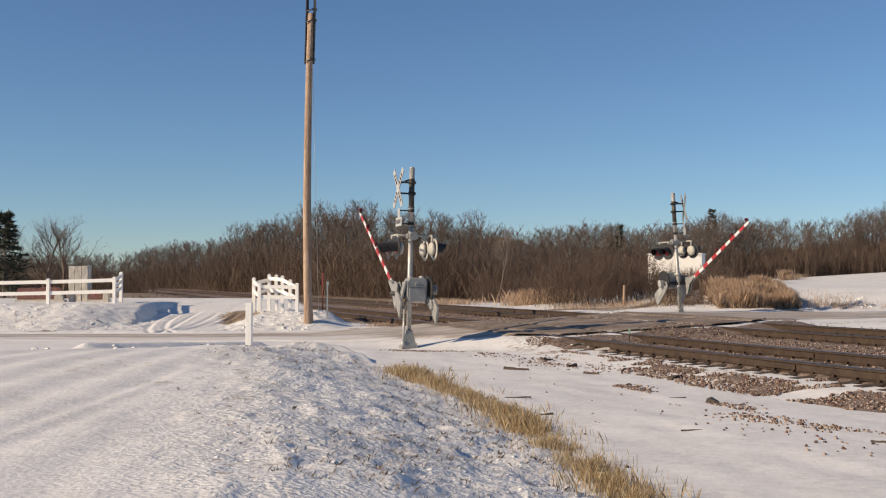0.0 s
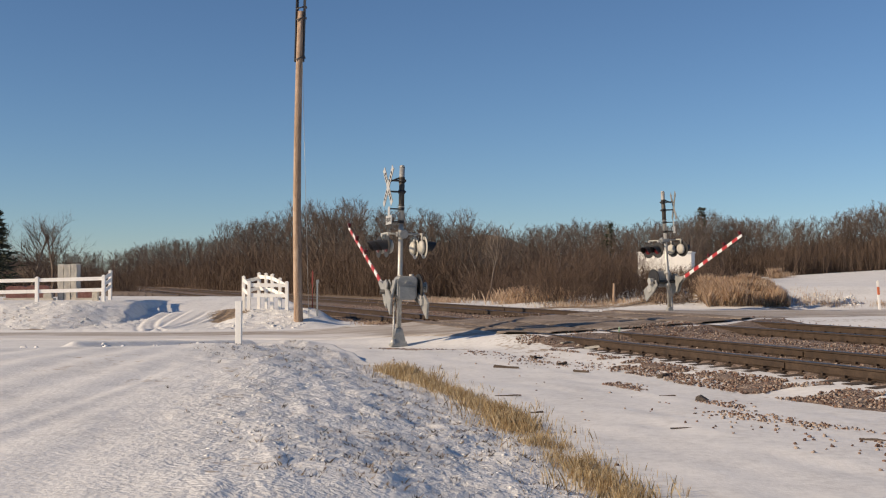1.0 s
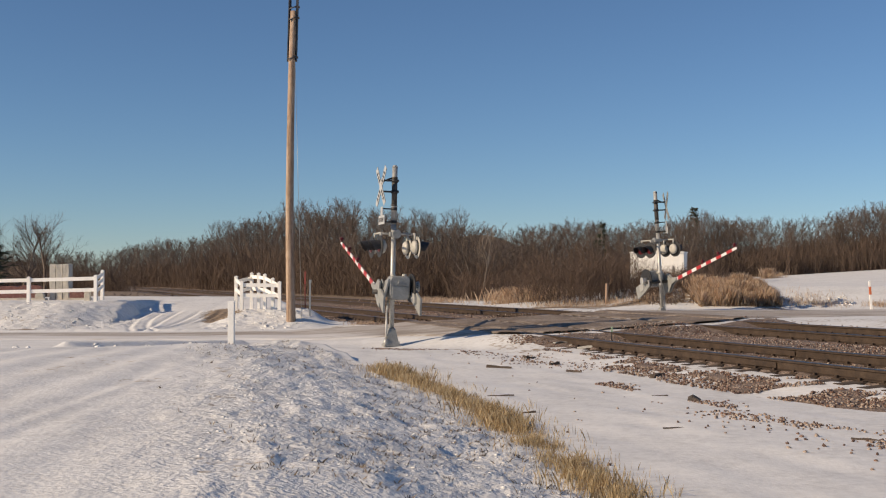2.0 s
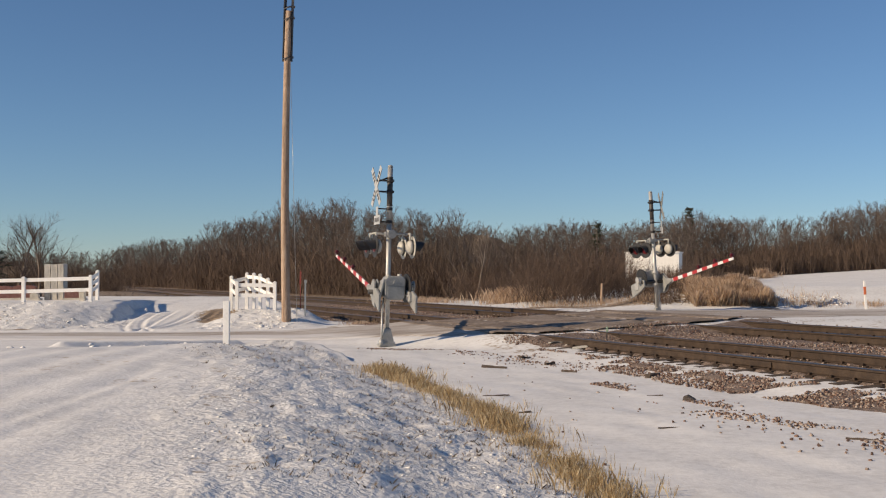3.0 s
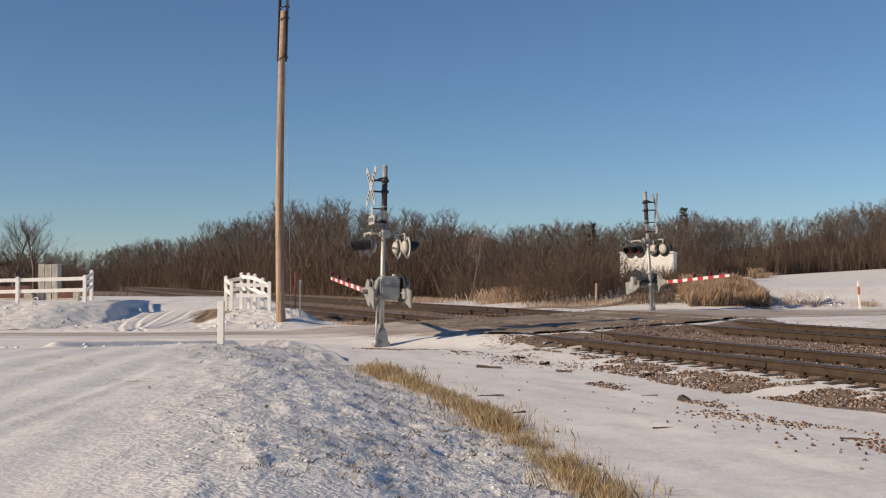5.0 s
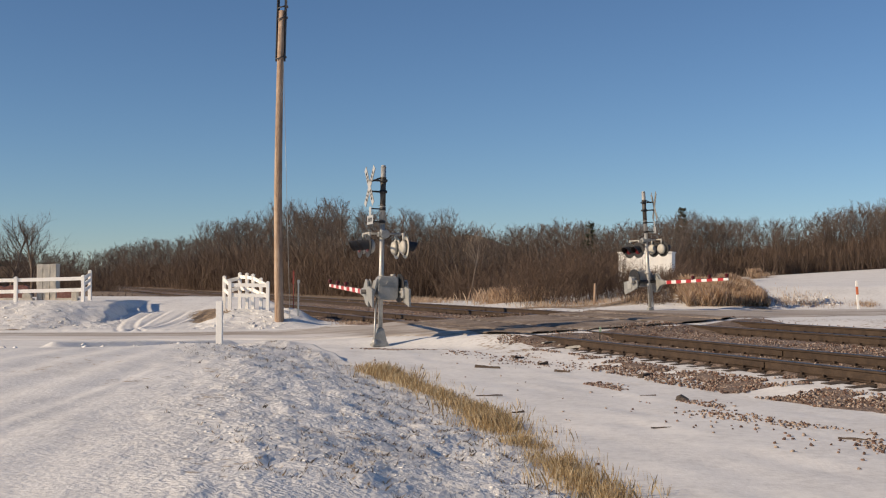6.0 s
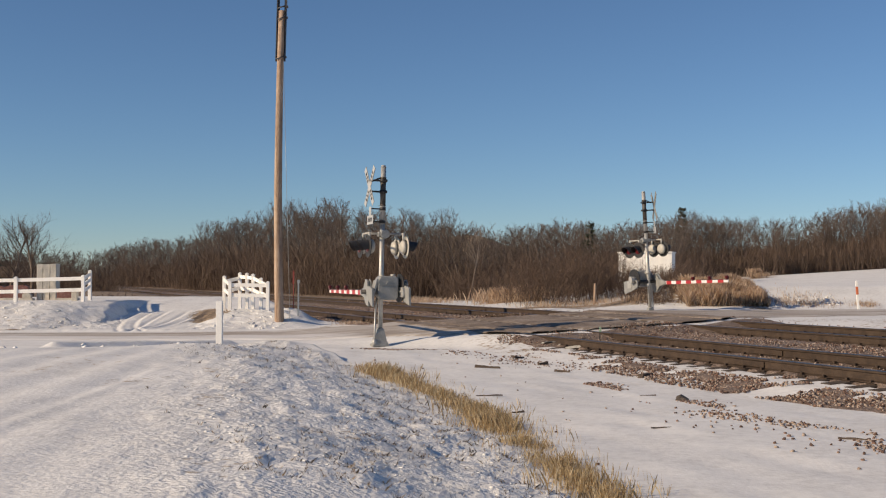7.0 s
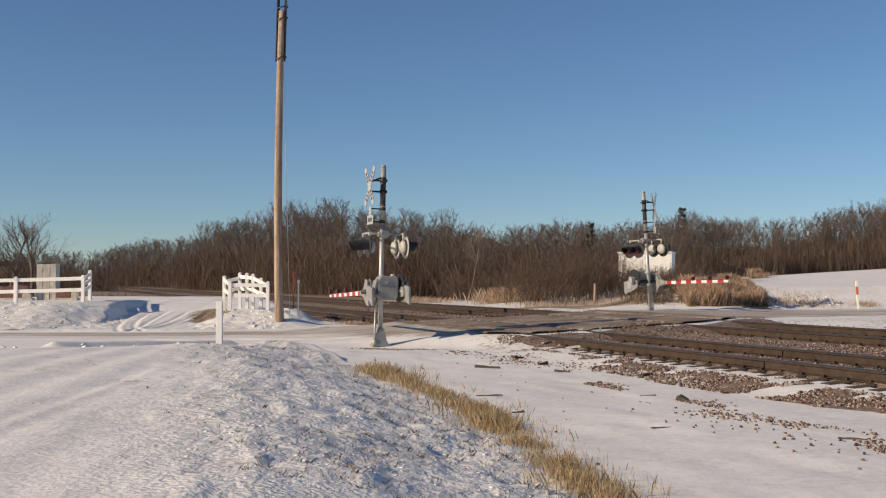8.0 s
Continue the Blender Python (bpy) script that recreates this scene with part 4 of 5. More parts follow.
build_fence([(-21.8, 44.0, 1.70), (-19.2, 44.0, 1.75), (-16.62, 44.0, 1.80), (-14.0, 44.0, 1.87), (-14.55, 46.6, 2.08)],
            [(0, 1, (0.10, 0.54)), (1, 2, (0.10, 0.54)), (2, 3, (0.10, 0.54)), (3, 4, (0.12, 0.36, 0.62))],
            "white vinyl two-rail fence on a snowy bank")
build_fence([(-8.72, 45.1, 1.84), (-8.10, 43.0, 1.64), (-6.66, 43.0, 1.62), (-8.26, 46.0, 1.98), (-7.87, 45.4, 1.96), (-7.52, 44.8, 1.92), (-7.08, 44.0, 1.76)],
            [(0, 1, (0.12, 0.5)), (1, 2, (0.12, 0.51)), (0, 3, (0.2, 0.6)), (3, 4, (0.14, 0.62)), (4, 5, (0.14, 0.62)), (5, 6, (0.14, 0.60)), (6, 2, (0.14, 0.55))],
            "white vinyl fence with a stepped corner on a knoll")


def marker(name, x, y, height, w, materials, label, lean=0.0, sunk=0.1):
    z = at_ground(x, y) - sunk
    ob = thing(name, pose(x, y, z, 0, lean, 0), label, "post")
    return ob


def build_posts():
    ob = marker("post", -4.64, 23.5, 0.9, 0.13, None, "short square white post in the snow beside the drive")
    bm = bmesh.new()
    box(bm, (0.128, 0.128, 0.99), (0, 0, 0.495), bevel=0.008)
    part("shaft", bm, VINYL, ob)
    bm = bmesh.new()
    box(bm, (0.134, 0.134, 0.02), (0, 0, 0.995), bevel=0.004)
    part("cap", bm, VINYL, ob)
    ob = marker("marker_post", -5.37, 42.0, 1.3, 0.05, None, "slim grey steel marker post by the pole")
    bm = bmesh.new()
    prism(bm, [(-0.03, 0), (0.03, 0), (0.03, 1.42), (-0.03, 1.42)], 0.012)
    box(bm, (0.012, 0.05, 1.40), (0, 0.025, 0.7))
    part("channel", bm, GALV, ob)
    bm = bmesh.new()
    box(bm, (0.10, 0.012, 0.13), (0.01, -0.02, 1.38), bevel=0.003)
    part("plate", bm, GALV, ob)
    ob = marker("snow_stake", -6.1, 46.2, 1.6, 0.04, None, "thin faded red snow stake", 1.0)
    bm = bmesh.new()
    rod(bm, (0, 0, 0), (-0.04, 0, 1.75), 0.022, 0.015, n=8)
    part("rod", bm, REDPLASTIC, ob)
    bm = bmesh.new()
    box(bm, (0.07, 0.008, 0.5), (-0.03, -0.02, 1.45))
    part("flag", bm, REDPLASTIC, ob)
    for x, y, h, lean in ((15.5, 42.2, 1.12, -3.5),):
        ob = marker("delineator_post", x, y, h, 0.09, None, "slim white plastic marker post beside the road", lean)
        bm = bmesh.new()
        prism(bm, [(-0.045, 0), (0.045, 0), (0.045, h * 0.6), (-0.045, h * 0.6)], 0.03, bevel=0.006)
        part("shaft", bm, VINYL, ob, "white lower shaft")
        bm = bmesh.new()
        prism(bm, [(-0.045, h * 0.6), (0.045, h * 0.6), (0.045, h * 0.86), (-0.045, h * 0.86)], 0.034, bevel=0.006)
        part("band", bm, ORANGE, ob, "faded orange reflective band")
        bm = bmesh.new()
        prism(bm, [(-0.045, h * 0.86), (0.045, h * 0.86), (0.045, h * 1.04), (0.0, h * 1.07), (-0.045, h * 1.04)], 0.032, bevel=0.006)
        part("top", bm, VINYL, ob, "white top")
    ob = marker("fence_post", 6.45, 48.2, 1.0, 0.1, None, "weathered wooden stump of a fence post in the brush")
    bm = bmesh.new()
    rod(bm, (0, 0, 0), (0.03, 0, 1.0), 0.06, 0.05, n=9)
    part("shaft", bm, POLEWOOD, ob)


build_posts()


def build_monument():
    x, y = -16.75, 48.0
    ob = thing("stone_monument", pose(x, y, at_ground(x, y) - 0.1), "rough grey concrete gate pillar behind the fence", "pillar")
    for k, (dx, w, h) in enumerate(((-0.285, 0.24, 1.62), (0.0, 0.27, 1.60), (0.28, 0.25, 1.63))):
        bm = bmesh.new()
        box(bm, (w, 0.5, h), (dx, 0, h / 2))
        bmesh.ops.subdivide_edges(bm, edges=bm.edges[:], cuts=5, use_grid_fill=True)
        for v in bm.verts:
            v.co += Vector(noise.noise_vector(v.co * 5 + Vector((k * 7, 0, 0)))) * 0.03
        part("slab", bm, CONCRETE, ob)
    x, y = -14.9, 45.8
    ob = thing("boundary_stone", pose(x, y, at_ground(x, y) - 0.05), "small grey block stone at the fence end", "stone")
    bm = bmesh.new()
    box(bm, (0.24, 0.2, 0.42), (0, 0, 0.21), bevel=0.03)
    part("block", bm, CONCRETE, ob)


build_monument()


def build_headstones():
    for x, y, w, h, m, label in ((-17.9, 47.6, 0.95, 0.62, GRANITE, "low red granite headstone behind the fence"), (-18.9, 47.8, 0.9, 0.60, GRANITE, "low red granite headstone behind the fence"), (-15.75, 47.4, 0.8, 0.42, GRANITE, "low red granite headstone behind the fence"),
                                 (-17.2, 46.8, 0.36, 0.3, CONCRETE, "small pale headstone behind the fence")):
        ob = thing("headstone", pose(x, y, at_ground(x, y) - 0.05), label, "headstone", "headstones behind the fence")
        bm = bmesh.new()
        prism(bm, [(-w / 2, 0.12), (w / 2, 0.12), (w / 2, h), (w * 0.3, h + 0.05), (-w * 0.3, h + 0.05), (-w / 2, h)], 0.2, bevel=0.012)
        part("tablet", bm, m, ob)
        bm = bmesh.new()
        box(bm, (w + 0.16, 0.34, 0.16), (0, 0, 0.06), bevel=0.012)
        part("plinth", bm, CONCRETE, ob)


build_headstones()


def build_hut():
    x, y = 11.83, 66.0
    z0 = at_ground(x, y) - 0.1
    top = 3.40
    hut = thing("equipment_hut", pose(x, y, z0, 0, 0, -20), "white metal equipment hut behind tall weeds", "hut")
    h = top - z0
    bm = bmesh.new()
    box(bm, (3.1, 1.3, h - 0.1), (0, 0.45, (h - 0.1) / 2))
    part("wall", bm, HUTWHITE, hut)
    bm = bmesh.new()
    prism(bm, [(-1.6, h - 0.1), (1.6, h - 0.1), (1.6, h - 0.03), (0, h + 0.03), (-1.6, h - 0.03)], 1.5, pose(0, 0.45, 0), bevel=0.01)
    part("roof", bm, HUTWHITE, hut)
    for k in range(12):
        bm = bmesh.new()
        box(bm, (0.03, 0.006, h - 0.16), (-1.45 + k * 0.264, -0.202, (h - 0.12) / 2))
        part("seam", bm, HUTWHITE, hut)
    bm = bmesh.new()
    box(bm, (0.9, 0.03, 2.0), (-0.6, -0.205, 1.05), bevel=0.01)
    door = part("door", bm, HUTWHITE, hut)
    bm = bmesh.new()
    box(bm, (0.04, 0.06, 0.12), (-0.25, -0.24, 1.05))
    part("handle", bm, GALV, door)


build_hut()


# ---------------------------------------------------------------- trees and brush
def limbs_to_mesh(segs, sides=3):
    """segs: rows of ax ay az bx by bz ra rb."""
    s = np.array(segs, float)
    a, b, ra, rb = s[:, 0:3], s[:, 3:6], s[:, 6], s[:, 7]
    d = b - a
    d /= np.linalg.norm(d, axis=1)[:, None] + 1e-9
    ref = np.where(np.abs(d[:, 2:3]) < 0.9, np.array([[0, 0, 1.0]]), np.array([[1.0, 0, 0]]))
    u = np.cross(d, ref)
    u /= np.linalg.norm(u, axis=1)[:, None]
    w = np.cross(d, u)
    verts = []
    for base, r in ((a, ra), (b, rb)):
        for k in range(sides):
            t = 2 * math.pi * k / sides
            verts.append(base + (u * math.cos(t) + w * math.sin(t)) * r[:, None])
    v = np.stack(verts, 1).reshape(-1, 3)
    i = np.arange(len(s))[:, None] * 2 * sides
    faces = []
    for k in range(sides):
        q = (k + 1) % sides
        faces.append(np.concatenate([i + k, i + q, i + sides + q, i + sides + k], 1))
    q = np.concatenate(faces)
    return v, np.concatenate([q[:, (0, 1, 2)], q[:, (0, 2, 3)]])


def grow(rng, height, r0, kids=(9, 5, 4), spread_deg=38, wild=0.25, bare=0.3, thin=0.011, twig=0.4):
    """A bare tree: trunk, limbs, branches and twigs as tapered rods."""
    segs = []

    def branch(pos, way, length, r, level):
        n = 4 if level == 0 else (3 if level == 1 else 2 if level == 2 else 1)
        pts = [pos]
        radii = [r]
        for k in range(n):
            way = (way + Vector((rng.gauss(0, wild), rng.gauss(0, wild), rng.gauss(0.05, wild * 0.6))) * (0.35 if level == 0 else 0.6)).normalized()
            pts.append(pts[-1] + way * length / n)
            radii.append(max(thin, r * (1 - 0.8 * (k + 1) / n)))
        for k in range(n):
            segs.append((*pts[k], *pts[k + 1], radii[k], radii[k + 1]))
        if level >= len(kids):
            return
        for k in range(kids[level]):
            f = bare + (1 - bare) * (k + rng.random()) / kids[level] if level == 0 else 0.2 + 0.8 * (k + rng.random()) / kids[level]
            i = min(int(f * n), n - 1)
            q = pts[i].lerp(pts[i + 1], f * n - i)
            ax = (pts[i + 1] - pts[i]).normalized()
            side = Vector((rng.gauss(0, 1), rng.gauss(0, 1), rng.gauss(0, 1)))
            side = (side - ax * side.dot(ax)).normalized()
            ang = radians(spread_deg + rng.uniform(-14, 14))
            kid = (ax * math.cos(ang) + side * math.sin(ang) + Vector((0, 0, 0.18))).normalized()
            branch(q, kid, length * (0.52 if level == 0 else twig + 0.1) * (1.15 - 0.5 * f) * rng.uniform(0.75, 1.2), max(thin, r * 0.42 * (1.1 - 0.5 * f)), level + 1)

    branch(Vector((0, 0, -0.2)), Vector((rng.gauss(0, 0.04), rng.gauss(0, 0.04), 1)).normalized(), height, r0, 0)
    return segs


def spikes(rows):
    """Twigs as slim tapered slivers: rows of ax ay az bx by bz width."""
    s = np.array(rows, float)
    a, b, w = s[:, 0:3], s[:, 3:6], s[:, 6:7]
    rng = np.random.default_rng(len(s))
    side = rng.normal(size=a.shape)
    d = b - a
    side -= d * (np.sum(side * d, 1) / (np.sum(d * d, 1) + 1e-9))[:, None]
    side *= w / 2 / (np.linalg.norm(side, axis=1)[:, None] + 1e-9)
    v = np.stack([a - side, a + side, b], 1).reshape(-1, 3)
    i = np.arange(len(s))[:, None] * 3
    return v, np.concatenate([i, i + 1, i + 2], 1)


def winter_tree(rng, height=9.0, stems=1, limbs=13, boughs=8, twigs=11, low=0.3, wide=0.27, thick=0.085, fine=0.0155, lift=0.7):
    """A bare tree with steep limbs and a rounded crown of fine twigs: rods for wood, slivers for twigs."""
    wood, fringe = [], []

    def bent(a, way, length, r, n, up=0.10):
        pts = [a]
        for k in range(n):
            way = (way + Vector((rng.gauss(0, 0.13), rng.gauss(0, 0.13), up))).normalized()
            pts.append(pts[-1] + way * length / n)
        for k in range(n):
            wood.append((*pts[k], *pts[k + 1], r * (1 - 0.7 * k / n), r * (1 - 0.7 * (k + 1) / n)))
        return pts

    def spot(pts, f):
        i = min(int(f * (len(pts) - 1)), len(pts) - 2)
        return pts[i].lerp(pts[i + 1], f * (len(pts) - 1) - i), (pts[i + 1] - pts[i]).normalized()

    for q in range(stems):
        lean = Vector((rng.gauss(0, 0.06 if stems == 1 else 0.34), rng.gauss(0, 0.06 if stems == 1 else 0.34), 1)).normalized()
        trunk = bent(Vector((0, 0, -0.2)), lean, height * rng.uniform(0.86, 0.96), thick / stems ** 0.5, 4, 0.06)
        for k in range(limbs):
            f = low + (0.97 - low) * (k + rng.random()) / limbs
            p, ax = spot(trunk, f)
            a = rng.uniform(0, 6.28)
            out = Vector((math.cos(a), math.sin(a), lift + 0.7 * f)).normalized()
            reach = height * wide * (1.12 - 0.75 * max(0.0, f - 0.35)) * rng.uniform(0.7, 1.15) * (0.75 if f > 0.85 else 1.0)
            limb = bent(p, out, reach, thick * 0.28 / stems ** 0.5, 2)
            for m in range(boughs):
                p2, ax2 = spot(limb, 0.25 + 0.75 * (m + rng.random()) / boughs)
                way = (ax2 + Vector((rng.gauss(0, 0.55), rng.gauss(0, 0.55), rng.uniform(-0.1, 0.6)))).normalized()
                ln = reach * rng.uniform(0.28, 0.5)
                e = p2 + way * ln
                fringe.append((*p2, *e, fine * 1.7))
                for t in range(twigs):
                    g = rng.uniform(0.15, 1.0)
                    p3 = p2.lerp(e, g)
                    w3 = (way + Vector((rng.gauss(0, 0.6), rng.gauss(0, 0.6), rng.uniform(-0.15, 0.7)))).normalized()
                    fringe.append((*p3, *(p3 + w3 * ln * rng.uniform(0.3, 0.75)), fine))
    return joined([limbs_to_mesh(wood), spikes(fringe)])


def brush_clump(rng, height=3.2, width=1.9, stems=30, twigs=9, fine=0.02, splay=0.16):
    wood, fringe = [], []
    for _ in range(stems):
        a, q = rng.uniform(0, 6.28), width * rng.random() ** 0.6
        b = Vector((q * math.cos(a), q * math.sin(a), -0.1))
        way = Vector((rng.gauss(0, splay), rng.gauss(0, splay), 1)).normalized()
        e = b + way * height * rng.uniform(0.5, 1.0) * (1 - 0.3 * (q / width) ** 2)
        wood.append((*b, *e, fine * 0.7, fine * 0.3))
        for _ in range(twigs):
            p = b.lerp(e, rng.uniform(0.2, 1.0))
            w2 = (way + Vector((rng.gauss(0, 0.34 + splay), rng.gauss(0, 0.34 + splay), rng.uniform(-0.1, 0.5)))).normalized()
            e2 = p + w2 * height * rng.uniform(0.12, 0.30)
            fringe.append((*p, *e2, fine * 0.8))
            if splay > 0.2:
                for _ in range(3):
                    q2 = p.lerp(e2, rng.uniform(0.3, 0.9))
                    w4 = Vector((rng.gauss(0, 0.6), rng.gauss(0, 0.6), rng.uniform(-0.1, 0.8))).normalized()
                    fringe.append((*q2, *(q2 + w4 * height * rng.uniform(0.05, 0.12)), fine * 0.6))
    return joined([limbs_to_mesh(wood), spikes(fringe)])


RNG = random.Random(11)
TREES = [winter_tree(RNG) for _ in range(9)]
BUSHES = [brush_clump(RNG) for _ in range(7)]


def woods_depth(x, y):
    """How far a spot lies inside the woods; below 0 it is open."""
    p, s = across(x, y), along(x, y)
    strip = p - (24.5 + 7.0 * float(step(90, 60, s)) + 9.0 * float(step(66, 48, s)))
    field = y - (112 + 0.1 * x if x > 0.2 * y else 84)
    if p < 8 and x < -20:
        return y - 128 + 8 * math.sin(x * 0.15)
    if p < 24.5 and x < -20:
        return y - 330
    return max(strip, -99) if x < 2 + (y - 60) * 0.06 else field


# the height of the canopy over the land's datum, by bearing: it rises in a hump over the bend of the track
BEARING = (-0.46, -0.34, -0.30, -0.27, -0.243, -0.232, -0.21, -0.19, -0.155, -0.127, -0.09, -0.05, -0.012, 0.03, 0.048, 0.065, 0.11, 0.135, 0.175, 0.205, 0.24, 0.28, 0.32, 0.355, 0.375, 0.46)
CANOPY = (0.024, 0.027, 0.033, 0.038, 0.041, 0.037, 0.047, 0.059, 0.067, 0.074, 0.073, 0.069, 0.061, 0.053, 0.048, 0.054, 0.058, 0.052, 0.055, 0.063, 0.059, 0.056, 0.061, 0.066, 0.074, 0.072)


def canopy(u, y):
    return 1.66 + y * float(np.interp(u, BEARING, CANOPY))


def build_woods():
    rng = random.Random(5)
    fronts = {}
    for k in range(-48, 49):
        u = k / 100
        y = 52.0
        while woods_depth(u * y, y) < 0.5 and y < 420:
            y += 1.0
        fronts[k] = y
    trees, bushes = [], []
    while len(trees) < 860:
        u = rng.uniform(-0.46, 0.46)
        y0 = fronts[round(u * 100)]
        if rng.random() > (y0 / 330) ** 0.5:
            continue
        y = y0 + 24 * rng.random() ** 1.3 * (1 + y0 / 300)
        x = u * y
        z = at_ground(x, y) - 0.1
        top = canopy(u, y) + 0.6 * math.sin(x * 0.45 + y) * 0.4
        tall = (top - z) * (rng.uniform(0.86, 1.04) if rng.random() < 0.7 else rng.uniform(0.6, 0.9))
        tall = max(2.2, min(13.0, tall)) / 9.0
        trees.append((x, y, z, rng.uniform(0, 6.28), tall * rng.uniform(0.85, 1.15) * (1.25 if tall < 0.6 else 1.0), tall))
    while len(bushes) < 1150:
        u = rng.uniform(-0.46, 0.46)
        y0 = fronts[round(u * 100)]
        if rng.random() > (y0 / 330) ** 0.4:
            continue
        y = y0 - 1.5 + 16 * rng.random() ** 1.5 * (1 + y0 / 300)
        x = u * y
        z = at_ground(x, y) - 0.1
        room = max(1.0, canopy(u, y) - z)
        k = room * rng.uniform(0.28, 0.72) / 3.2
        bushes.append((x, y, z, rng.uniform(0, 6.28), max(0.8, k) * rng.uniform(0.9, 1.3) * (1 + y0 / 500), k))
    v, f = joined([spread(t, trees[i::len(TREES)]) for i, t in enumerate(TREES)])
    tagged(raw("woods", v, f, BARK), "bare grey-brown winter woods beyond the tracks", "woods", kind="stuff")
    v, f = joined([spread(t, bushes[i::len(BUSHES)]) for i, t in enumerate(BUSHES)])
    tagged(raw("undergrowth", v, f, BRUSH), "dense brown undergrowth along the woods", "undergrowth", kind="stuff")


build_woods()


def single_tree(name, x, y, segs, material, label, category="tree"):
    ob = thing(name, pose(x, y, at_ground(x, y)), label, category)
    cut = max(1, sum(1 for s in segs[:4]))
    v, f = limbs_to_mesh(segs[:cut], 8)
    t = raw("trunk", v, f, material)
    t.parent = ob
    v, f = limbs_to_mesh(segs[cut:], 4)
    c = raw("crown", v, f, material)
    c.parent = ob
    return ob


def build_single_trees():
    rng = random.Random(21)
    for x, y, h, label in ((-27.6, 76.0, 4.7, "bare spreading tree behind the fence"), (-30.4, 79.0, 5.1, "bare tree with a rounded crown beside another"), (-33.4, 80.0, 5.0, "smaller bare tree at the end of a row")):
        ob = thing("bare_tree", pose(x, y, at_ground(x, y)), label, "tree")
        v, f = winter_tree(rng, h, 1, 17, 13, 9, 0.14, 0.5, 0.13, 0.013, 0.75)
        raw("crown", v, f, BARK).parent = ob
        v, f = limbs_to_mesh([(0, 0, -0.3, 0, 0, 0.35, 0.16, 0.12)], 8)
        raw("trunk", v, f, BARK).parent = ob
    single_tree("pale_tree", 1.75, 76.0, grow(rng, 4.0, 0.07, (4, 3, 2), 24, 0.6, 0.55, 0.014), PALEBARK, "crooked pale-barked tree before the woods")
    for x, y, h, w in ((-25.05, 60.0, 4.9, 1.9), (25.2, 119.0, 9.4 - at_ground(25.2, 119.0), 1.5), (11.2, 86.0, 6.0 - at_ground(11.2, 86.0), 0.9)):
        ob = thing("conifer", pose(x, y, at_ground(x, y)), "dark green conifer standing among bare trees", "tree")
        v, f = limbs_to_mesh([(0, 0, -0.1, 0, 0, h * 0.5, 0.12, 0.07), (0, 0, h * 0.5, 0, 0, h, 0.07, 0.015)], 8)
        raw("trunk", v, f, BARK).parent = ob
        segs = []
        for k in range(int(h * (34 if x < 0 else 15))):
            z = h * (0.12 + 0.88 * rng.random())
            a = rng.uniform(0, 6.28)
            ln = w * (1.05 - z / h) * rng.uniform(0.5, 1.15) + 0.1
            way = Vector((math.cos(a), math.sin(a), rng.uniform(-0.25, 0.25)))
            b = Vector((0, 0, z))
            segs.append((*b, *(b + way * ln), 0.02, 0.008))
            for q in range(10):
                c = b + way * ln * rng.uniform(0.25, 1.0)
                w2 = (way + Vector((rng.gauss(0, 0.8), rng.gauss(0, 0.8), rng.gauss(-0.1, 0.4)))).normalized()
                segs.append((*c, *(c + w2 * 0.32), 0.045, 0.008))
        v, f = limbs_to_mesh(segs, 3)
        raw("crown", v, f, NEEDLE).parent = ob


build_single_trees()


def build_thickets():
    rng = random.Random(31)
    for x, y, w, h, stems in ((5.0, 50.5, 1.7, 2.9, 150), (6.6, 51.5, 1.6, 2.8, 150), (3.9, 52.5, 1.3, 2.3, 110), (7.2, 51.0, 1.2, 2.0, 90), (5.6, 56.0, 2.2, 3.4, 150), (7.4, 57.0, 1.8, 3.2, 120), (4.7, 59.0, 1.6, 2.6, 100), (1.4, 72.5, 1.6, 2.0, 110), (2.6, 73.5, 1.6, 2.0, 110), (8.2, 54.0, 1.4, 2.3, 110),
                              (8.9, 50.0, 1.1, 1.25, 120), (10.0, 49.5, 1.1, 1.15, 120), (11.1, 50.0, 1.1, 1.15, 120), (9.5, 52.0, 1.2, 1.3, 110), (10.8, 53.0, 1.2, 1.2, 110), (12.1, 55.0, 1.3, 1.0, 110), (11.9, 63.5, 1.6, 0.95, 120), (14.2, 70.0, 1.5, 2.4, 90), (13.2, 63.0, 1.2, 1.0, 90), (10.4, 63.0, 1.4, 1.25, 110), (8.3, 46.6, 0.9, 0.9, 90), (9.2, 46.2, 0.9, 0.9, 90), (9.0, 45.0, 0.7, 0.6, 80), (8.2, 45.2, 0.6, 0.4, 60),
                              (-27.0, 62.0, 1.8, 0.9, 70), (-24.0, 63.0, 1.8, 0.8, 70), (-21.2, 62.0, 1.7, 0.75, 70), (-18.4, 63.0, 1.6, 0.7, 70), (-29.5, 63.5, 1.6, 1.0, 70), (-15.9, 64.0, 1.3, 0.55, 60)):
        v, f = brush_clump(rng, h, w * 1.1, stems * 2 // 3, 13, 0.013, 0.32)
        ob = raw("thicket", v, f, NEARBRUSH)
        ob.matrix_basis = pose(x, y, at_ground(x, y))
        tagged(ob, "leafless brown thicket rising from the snow", "shrub", "thickets by the crossing")
    for x, y, h in ((5.2, 55.0, 3.9), (6.9, 56.5, 3.6), (8.6, 57.0, 3.3), (4.0, 57.0, 3.1), (6.2, 51.8, 2.9)):
        ob = thing("sapling", pose(x, y, at_ground(x, y)), "young bare tree standing in the thicket", "tree", "saplings in the thicket")
        v, f = winter_tree(rng, h, 2, 10, 6, 8, 0.2, 0.3, 0.05, 0.012)
        raw("crown", v, f, BARK).parent = ob


build_thickets()


